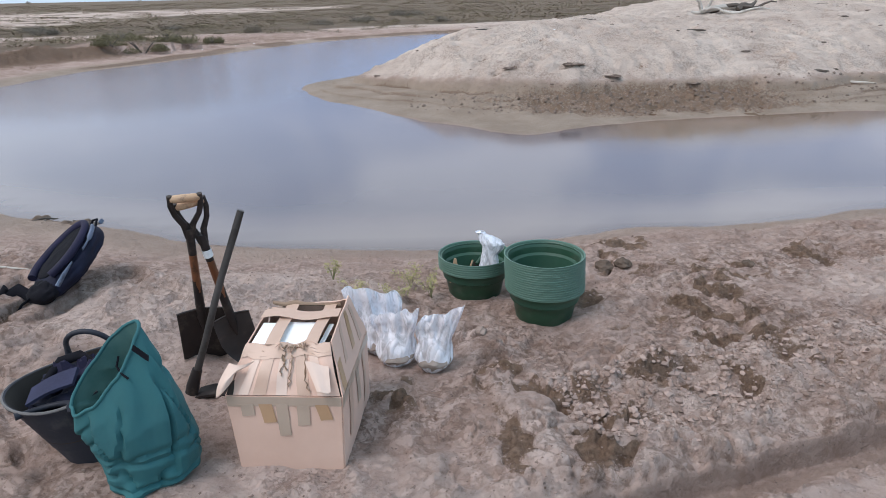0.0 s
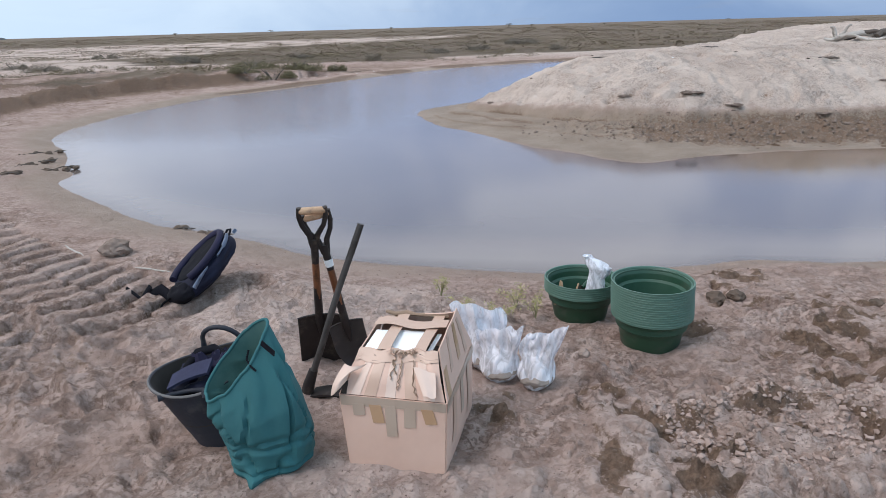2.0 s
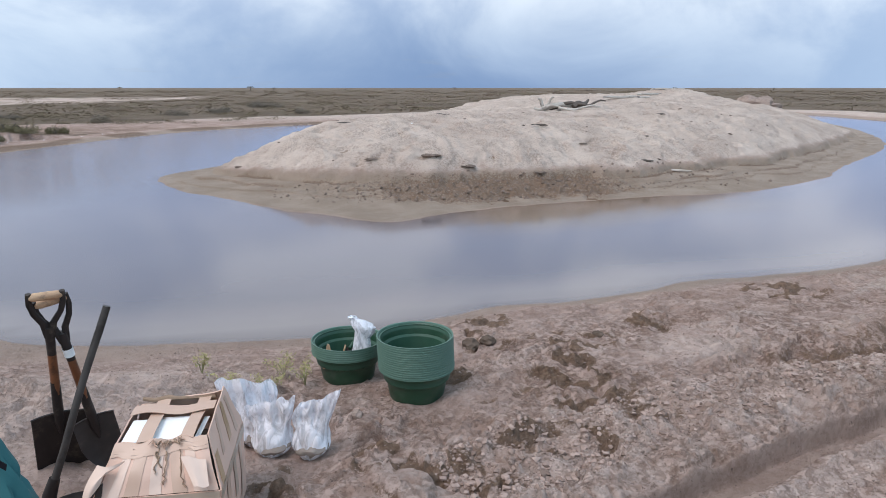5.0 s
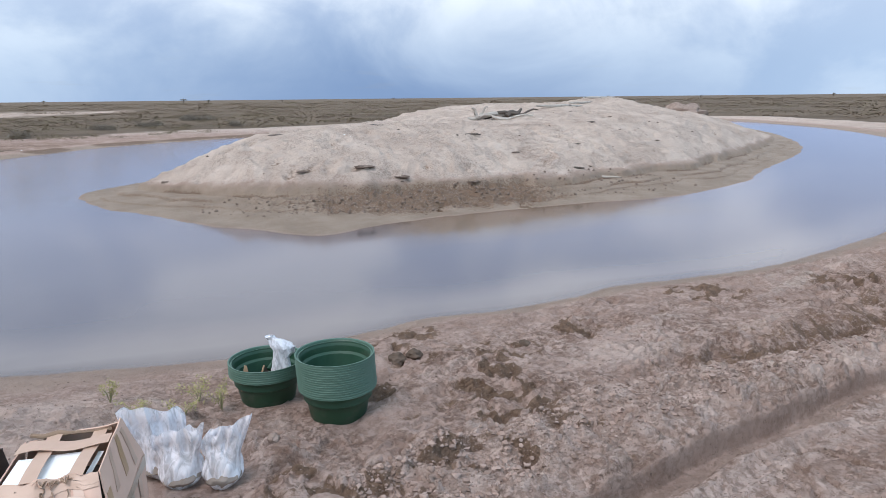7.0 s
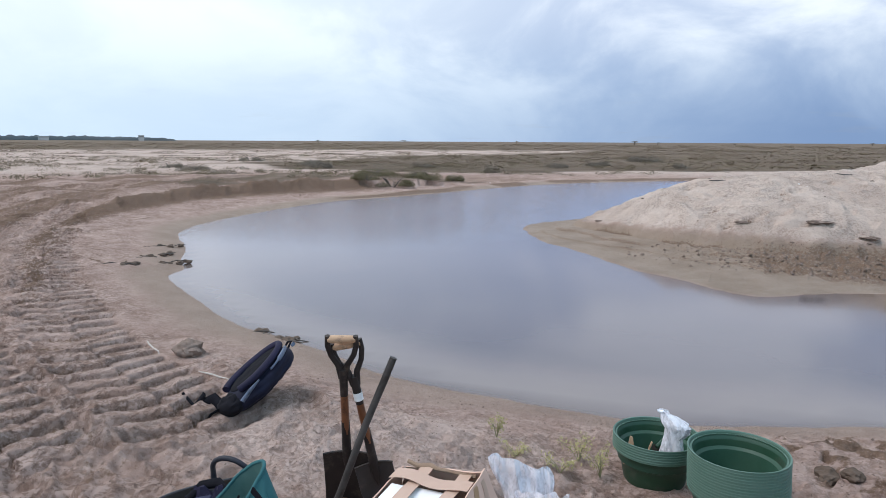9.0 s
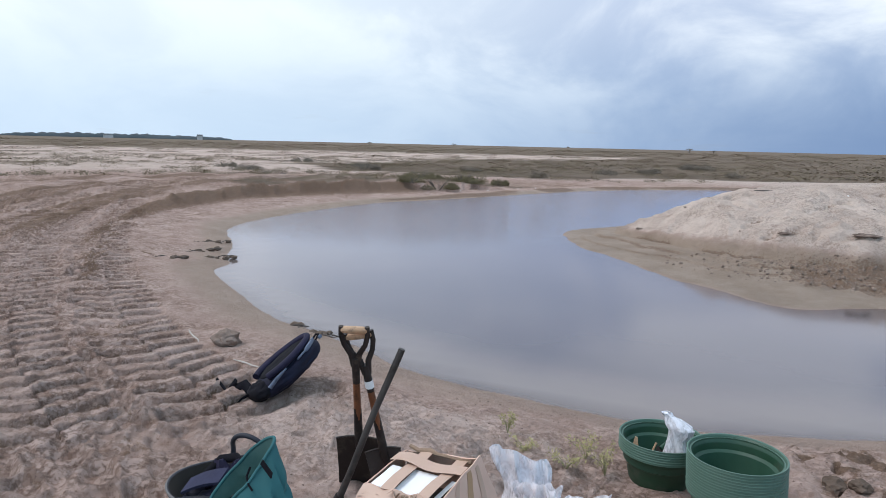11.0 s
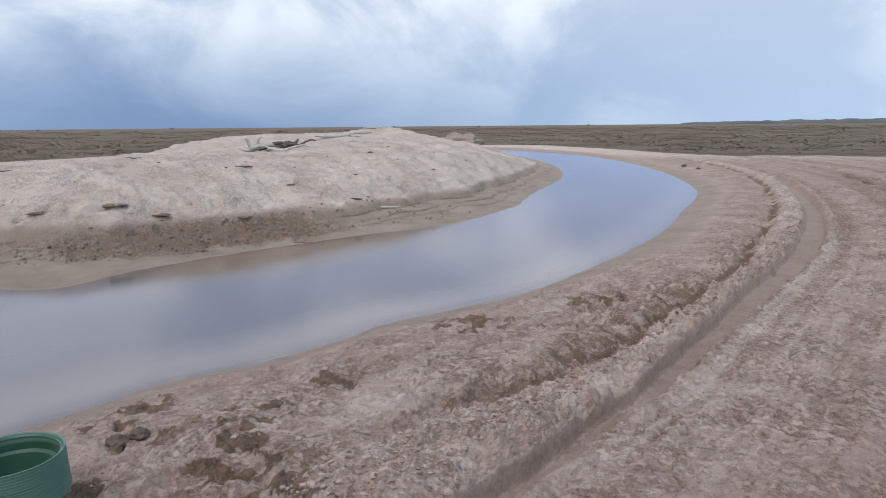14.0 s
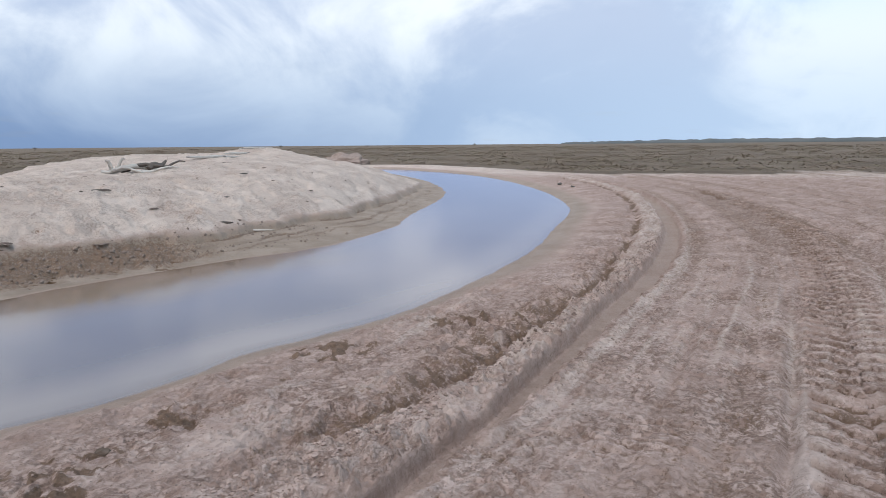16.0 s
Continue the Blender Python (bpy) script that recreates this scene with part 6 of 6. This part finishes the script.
def driftwood():
    """A heap of bleached limbs on the dune's crest."""
    x, y = 7.0, 17.15
    heap = thing("driftwood_heap", pose(x, y, ground_z(x, y)), "heap of bleached grey driftwood limbs on a dune", "driftwood")
    rng = random.Random(9)
    limbs = [((-0.55, 0, 0.05), (0.75, 0.1, 0.10), 0.060, DRIFT), ((-0.3, 0.2, 0.05), (0.55, -0.2, 0.16), 0.05, BARK), ((0.1, 0, 0.03), (1.0, 0.2, 0.02), 0.045, DRIFT),
             ((0.25, -0.1, 0.05), (0.75, 0.1, 0.22), 0.07, BARK), ((-0.5, 0.1, 0.05), (-0.66, 0.1, 0.30), 0.045, DRIFT), ((-0.45, 0.1, 0.10), (-0.25, 0.0, 0.30), 0.035, DRIFT),
             ((-0.8, 0.0, 0.03), (-0.1, -0.2, 0.06), 0.04, DRIFT), ((0.5, 0.1, 0.1), (1.15, -0.1, 0.19), 0.03, BARK), ((-0.2, -0.2, 0.02), (0.9, -0.3, 0.05), 0.03, DRIFT)]
    for a, b, r, mat in limbs:
        a, b = Vector(a), Vector(b)
        pts = [a.lerp(b, k / 5) + Vector((0, 0, 0.05 * math.sin(k * 1.3 + r * 90))) for k in range(6)]
        part("limb", tube(pts, [r, r * 1.1, r, r * 0.85, r * 0.7, r * 0.4], 8), mat, heap)


driftwood()
for k, (x, y, long, thick, turn, mat, label) in enumerate((
        (2.46, 13.9, 0.55, 0.035, 105, SHELL, "white bleached stick on the dune slope"), (3.3, 15.1, 0.7, 0.05, 20, BARK, "dark stick half buried in dune sand"),
        (5.15, 13.9, 0.62, 0.06, -50, BARK, "dark stick lying on the dune slope"), (7.5, 13.6, 0.4, 0.05, -60, BARK, "dark stick lying on the dune slope"),
        (6.75, 12.3, 0.5, 0.06, -40, BARK, "dark stick at the foot of the dune"), (7.35, 12.3, 0.75, 0.06, -42, DRIFT, "pale stick at the foot of the dune"),
        (10.4, 20.2, 1.9, 0.06, 12, DRIFT, "long bleached branch along the dune crest"), (12.2, 21.9, 1.6, 0.05, 25, DRIFT, "long bleached branch along the dune crest"),
        (13.2, 22.6, 1.4, 0.045, 8, DRIFT, "long bleached branch along the dune crest"), (1.2, 14.4, 0.75, 0.03, 12, BARK, "thin dark stick on the dune slope"),
        (9.9, 18.2, 0.7, 0.05, -20, BARK, "dark stick lying on the dune"), (8.9, 15.6, 0.4, 0.05, -30, BARK, "dark stick lying on the dune"),
        (-2.55, 4.42, 0.34, 0.008, -14, DRIFT, "pale twig lying on sand"), (-3.55, 4.95, 0.40, 0.010, -35, DRIFT, "pale bent twig on the tyre tracks"),
        (24.0, 17.2, 1.6, 0.12, 30, BARK, "dark log beside the rutted track"), (22.6, 15.6, 1.2, 0.10, 40, BARK, "dark log beside the rutted track"))):
    far_up = 9 < y < 20
    stick(x, y, long * (0.6 if far_up and mat is BARK else 1), thick * (0.4 if far_up else 0.8), turn, mat, label, 70 + k, tilt=4 if k == 0 else 0)


def dent_clump(x, y, r, seed, label):
    """A low ragged heap added in place of a dark dent or crack in the dune face."""
    rng = random.Random(seed)
    bm = bmesh.new()
    for v in bmesh.ops.create_icosphere(bm, subdivisions=4, radius=1)["verts"]:
        k = 1 + 0.55 * noise.noise(v.co * 1.6 + Vector((seed, 0, 0))) + 0.40 * noise.noise(v.co * 4.0 + Vector((0, seed, 0))) + 0.25 * noise.noise(v.co * 9.0)
        v.co = Vector((v.co.x * k * r * 1.2, v.co.y * k * r * 0.8, v.co.z * k * r * 0.24))
    ob = part("dune_dent_lump", bm, CLOD)
    ob.location = (x, y, ground_z(x, y))
    tagged(ob, label, "clump", "slumped clumps on the dune face")


for k, (x, y, r) in enumerate(((2.45, 12.15, 0.26), (3.15, 12.05, 0.20), (3.45, 11.75, 0.20), (4.45, 11.9, 0.15), (4.75, 11.75, 0.16), (-0.95, 13.9, 0.13), (5.7, 12.9, 0.12), (1.4, 12.2, 0.16))):
    dent_clump(x, y, r * 0.48, 30 + k, "ragged clump standing in for a dark dent in the dune face")


def shore_wrack(x, y, long, turn, seed):
    """Dark flotsam left at the water's edge."""
    rng = random.Random(seed)
    z = max(ground_z(x, y), WATER_Z) - 0.012
    wrack = thing("shore_debris", pose(x, y, z, 0, 0, turn), "dark clump of weed and clods at the waterline", "debris", "debris along the waterline")
    for k in range(7):
        part("clod", lump(rng.uniform(0.025, 0.06), seed + k, 0.7, 0.4, 3, at=(rng.uniform(-0.5, 0.5) * long, rng.uniform(-0.08, 0.08), 0.0)), DARK_CLOD, wrack)
    for k in range(5):
        x0 = rng.uniform(-0.5, 0.4) * long
        part("twig", tube([(x0, rng.uniform(-0.08, 0.08), 0.014), (x0 + 0.09, rng.uniform(-0.06, 0.06), 0.026), (x0 + 0.18, rng.uniform(-0.08, 0.08), 0.01)], [0.006, 0.008, 0.004], 6), BARK, wrack)


for k, (x, y, long, turn) in enumerate(((-3.05, 5.93, 0.55, -15), (-6.45, 8.42, 0.7, 60), (-6.75, 7.9, 0.6, 20), (-6.95, 8.7, 0.8, 70), (-7.5, 9.6, 0.6, 50))):
    shore_wrack(x, y, long, turn, 90 + k)


# white lumps stand in for unidentified white specks along the waterline
def white_bits():
    rng = random.Random(12)
    for k in range(4):
        f = rng.random()
        x, y = -8.75 + 3.55 * f + rng.uniform(-0.15, 0.1), 22.3 + 8.2 * f
        ob = part("white_scrap", lump(rng.uniform(0.018, 0.030), k, 0.4, 0.4, 2), SHELL)
        ob.location = (x, y, max(ground_z(x, y), WATER_Z) + 0.02)
        tagged(ob, "small white scrap at the far waterline", "foam", "foam scraps at the far waterline")


white_bits()


# ---- plants of the far bank ----
def bush(x, y, r, h, seed, mat, label, group):
    rng = random.Random(seed)
    z = ground_z(x, y)
    plant = thing("bush", pose(x, y, z), label, "bush", group)
    spots = [(0, 0, 0, r * 0.75, h)]
    for k in range(6):
        a = rng.uniform(0, 6.283)
        spots.append((r * 0.75 * math.cos(a), r * 0.75 * math.sin(a), 0, r * rng.uniform(0.3, 0.55), h * rng.uniform(0.4, 0.85)))
    for k in range(6):
        a = rng.uniform(0, 6.283)
        part("stem", tube([(0.1 * r * math.cos(a), 0.1 * r * math.sin(a), -0.02), (0.35 * r * math.cos(a), 0.35 * r * math.sin(a), 0.45 * h), (0.6 * r * math.cos(a), 0.6 * r * math.sin(a), 0.8 * h)], [0.02, 0.015, 0.006], 5), BARK, plant)
    verts, faces = leaves(spots, 300, 0.065 * max(0.7, r), rng)
    ob = new("foliage", sheet("foliage", verts, faces, mat))
    ob.parent = plant


for k, (x, y, r, h) in enumerate(((-9.1, 23.0, 0.7, 0.42), (-10.3, 24.2, 0.8, 0.4), (-8.4, 25.0, 0.55, 0.35), (-10.6, 28.8, 0.7, 0.4), (-8.2, 27.2, 0.4, 0.3), (-9.8, 22.3, 0.5, 0.3), (-11.3, 26.2, 0.6, 0.35), (-9.4, 26.2, 0.6, 0.45))):
    bush(x, y, r, h, 200 + k, OLIVE, "low olive-green salt bush on the sandy river bank", "salt bushes on the far bank")
for k, (x, y, r, h) in enumerate(((-8.75, 35.6, 0.55, 0.5), (-6.5, 42.9, 0.8, 0.45), (-4.7, 46.8, 1.1, 0.6), (0.7, 45.3, 0.6, 0.4), (-2.0, 57, 1.4, 0.6), (-27.5, 33.2, 0.7, 0.4), (-24.0, 30.8, 0.8, 0.4), (-19.0, 26.8, 0.7, 0.4), (-19.9, 36.8, 0.9, 0.5), (-14.5, 40, 0.8, 0.4), (-22, 40, 0.9, 0.4), (-30, 45, 0.9, 0.5))):
    bush(x, y, r, h, 230 + k, BROWN_LEAF, "dark brown-green shrub on pale sand", "dark shrubs on the far sand")
bush(0.15, 16.6, 0.22, 0.14, 260, OLIVE, "small green tuft on the dune's end", "tufts on the dune")


def marsh():
    """The low scrub that runs to the horizon."""
    rng = random.Random(31)
    groups = {"marsh_scrub": (MARSH_LEAF, []), "green_scrub": (MARSH_GREEN, [])}
    while len(groups["marsh_scrub"][1]) + len(groups["green_scrub"][1]) < 3400:
        a = radians(rng.uniform(-58, 88))
        r = 42 * (9.0 ** rng.random())
        x, y = 0.4 + r * math.sin(a), 0.5 + r * math.cos(a)
        groups["marsh_scrub" if rng.random() < 0.72 else "green_scrub"][1].append((x, y, r))
    for name, (mat, spots) in groups.items():
        p = np.array(spots)
        z, _, _, _, veg, _ = land(p[:, 0], p[:, 1])
        keep = veg > np.array([rng.uniform(0.1, 0.8) for _ in spots])
        verts, faces = [], []
        for (x, y, r), h in zip(p[keep], z[keep]):
            k = 0.55 + 0.005 * r
            v, f = leaves([(x, y, h, k * rng.uniform(0.8, 2.2), rng.uniform(0.08, 0.24))], 34, 0.11 + 0.0017 * r, rng, 3.2)
            faces += [tuple(q + len(verts) for q in t) for t in f]
            verts += v
        ob = new(name, sheet(name, verts, faces, mat))
        tagged(ob, "low brown marsh scrub reaching to the horizon" if mat == MARSH_LEAF else "low olive marsh scrub among brown plants", "scrub", kind="stuff")

    # sparse tufts on the pale sand of the far bank
    verts, faces, count = [], [], 0
    while count < 950:
        a, r = radians(rng.uniform(-60, 6)), rng.uniform(25, 75)
        x, y = 0.4 + r * math.sin(a), 0.5 + r * math.cos(a)
        count += 1
        if inside(BANK_L, np.array([x]), np.array([y]))[0] > -2.5 or noise.noise(Vector((x * 0.12, y * 0.12, 3))) < -0.05:
            continue
        z = ground_z(x, y)
        v, f = leaves([(x, y, z, rng.uniform(0.25, 0.35) + 0.8 * rng.random() ** 3, rng.uniform(0.10, 0.30))], 70, 0.08, rng, 1.1)
        faces += [tuple(q + len(verts) for q in t) for t in f]
        verts += v
    tagged(new("dry_tufts", sheet("dry_tufts", verts, faces, TUFT)), "low brown-olive tufts scattered over pale sand", "tufts", kind="stuff")


marsh()


def far_dune():
    """A pale spit of sand with driftwood across the water."""
    bm = bmesh.new()
    made = bmesh.ops.create_icosphere(bm, subdivisions=4, radius=1)["verts"]
    for v in made:
        k = 1 + 0.3 * noise.noise(v.co * 2) + 0.12 * noise.noise(v.co * 6)
        v.co = Vector((v.co.x * 2.1 * k, v.co.y * 1.5 * k, v.co.z * 0.95 * k))
    ob = part("far_sand_heap", bm, PALE_CLOD)
    ob.matrix_world = pose(35.4, 48.0, ground_z(35.4, 48.0) - 0.05, 0, 0, -35)
    tagged(ob, "pale heap of sand on the far river bank", "sand heap")


far_dune()


def skyline():
    """Far low trees and a building or two on the horizon."""
    rng = random.Random(77)
    for name, lo, hi, tall, far in (("distant_trees", -56, -40, 9, 1500), ("distant_dunes", 54, 92, 11, 1900)):
        verts, faces = [], []
        n = 160
        for k in range(n + 1):
            a = radians(lo + (hi - lo) * k / n)
            fade = math.sin(math.pi * min(1, max(0, k / n))) ** 0.3
            h = tall * fade * (0.75 + 0.5 * abs(noise.noise(Vector((k * 0.13, lo, 0)))) + 0.22 * rng.random())
            for r, z in ((far, -1), (far, h), (far + 60, h * 0.9), (far + 60, -1)):
                verts.append((r * math.sin(a), r * math.cos(a), z))
        for k in range(n):
            for j in range(3):
                faces.append((4 * k + j, 4 * k + 4 + j, 4 * k + 5 + j, 4 * k + 1 + j))
        tagged(new(name, sheet(name, verts, faces, TREES)), "low trees and dunes on the horizon, haze tinted into their colour", "trees", kind="stuff")
    for a, r, w, h in ((-42.5, 1300, 9, 8), (-49.0, 1350, 16, 6)):
        house = thing("far_house", pose(r * math.sin(radians(a)), r * math.cos(radians(a)), 0, 0, 0, -a), "tiny pale building on the horizon", "house")
        part("wall", block((w, 8, h), (0, 0, h / 2 - 0.5), 0.2), WALLS, house)
        part("roof", slab([(-w / 2 - 0.4, -4.4, h - 0.5), (w / 2 + 0.4, -4.4, h - 0.5), (w / 2 + 0.4, 4.4, h + 1.2), (-w / 2 - 0.4, 4.4, h + 1.2)], 0.4), TREES, house)


def far_tree(a, r, tall, seed):
    rng = random.Random(seed)
    x, y = r * math.sin(radians(a)), r * math.cos(radians(a))
    tree = thing("far_tree", pose(x, y, 0.1), "small dark tree far off on the horizon", "tree", "trees on the horizon")
    part("trunk", tube([(0, 0, -0.3), (0.1, 0, tall * 0.3), (0.0, 0.1, tall * 0.6)], [0.3, 0.22, 0.1], 6), BARK, tree)
    spots = [(rng.uniform(-1, 1) * tall * 0.5, rng.uniform(-1, 1) * tall * 0.3, tall * rng.uniform(0.25, 0.6), tall * rng.uniform(0.25, 0.5), tall * 0.35) for _ in range(5)]
    verts, faces = leaves(spots, 45, tall * 0.16, rng, 1.0)
    ob = new("crown", sheet("crown", verts, faces, BROWN_LEAF))
    ob.parent = tree


skyline()
for k, (a, r, tall) in enumerate(((-3.0, 420, 2.6), (-1.2, 430, 1.8), (-12.5, 520, 2.4), (-22, 600, 3.0), (4.5, 450, 1.6), (13.5, 520, 2.2), (-29, 560, 2.4), (31, 520, 2.2), (38, 480, 1.8), (47, 600, 2.6), (58, 620, 2.4))):
    far_tree(a, r, tall, 400 + k)
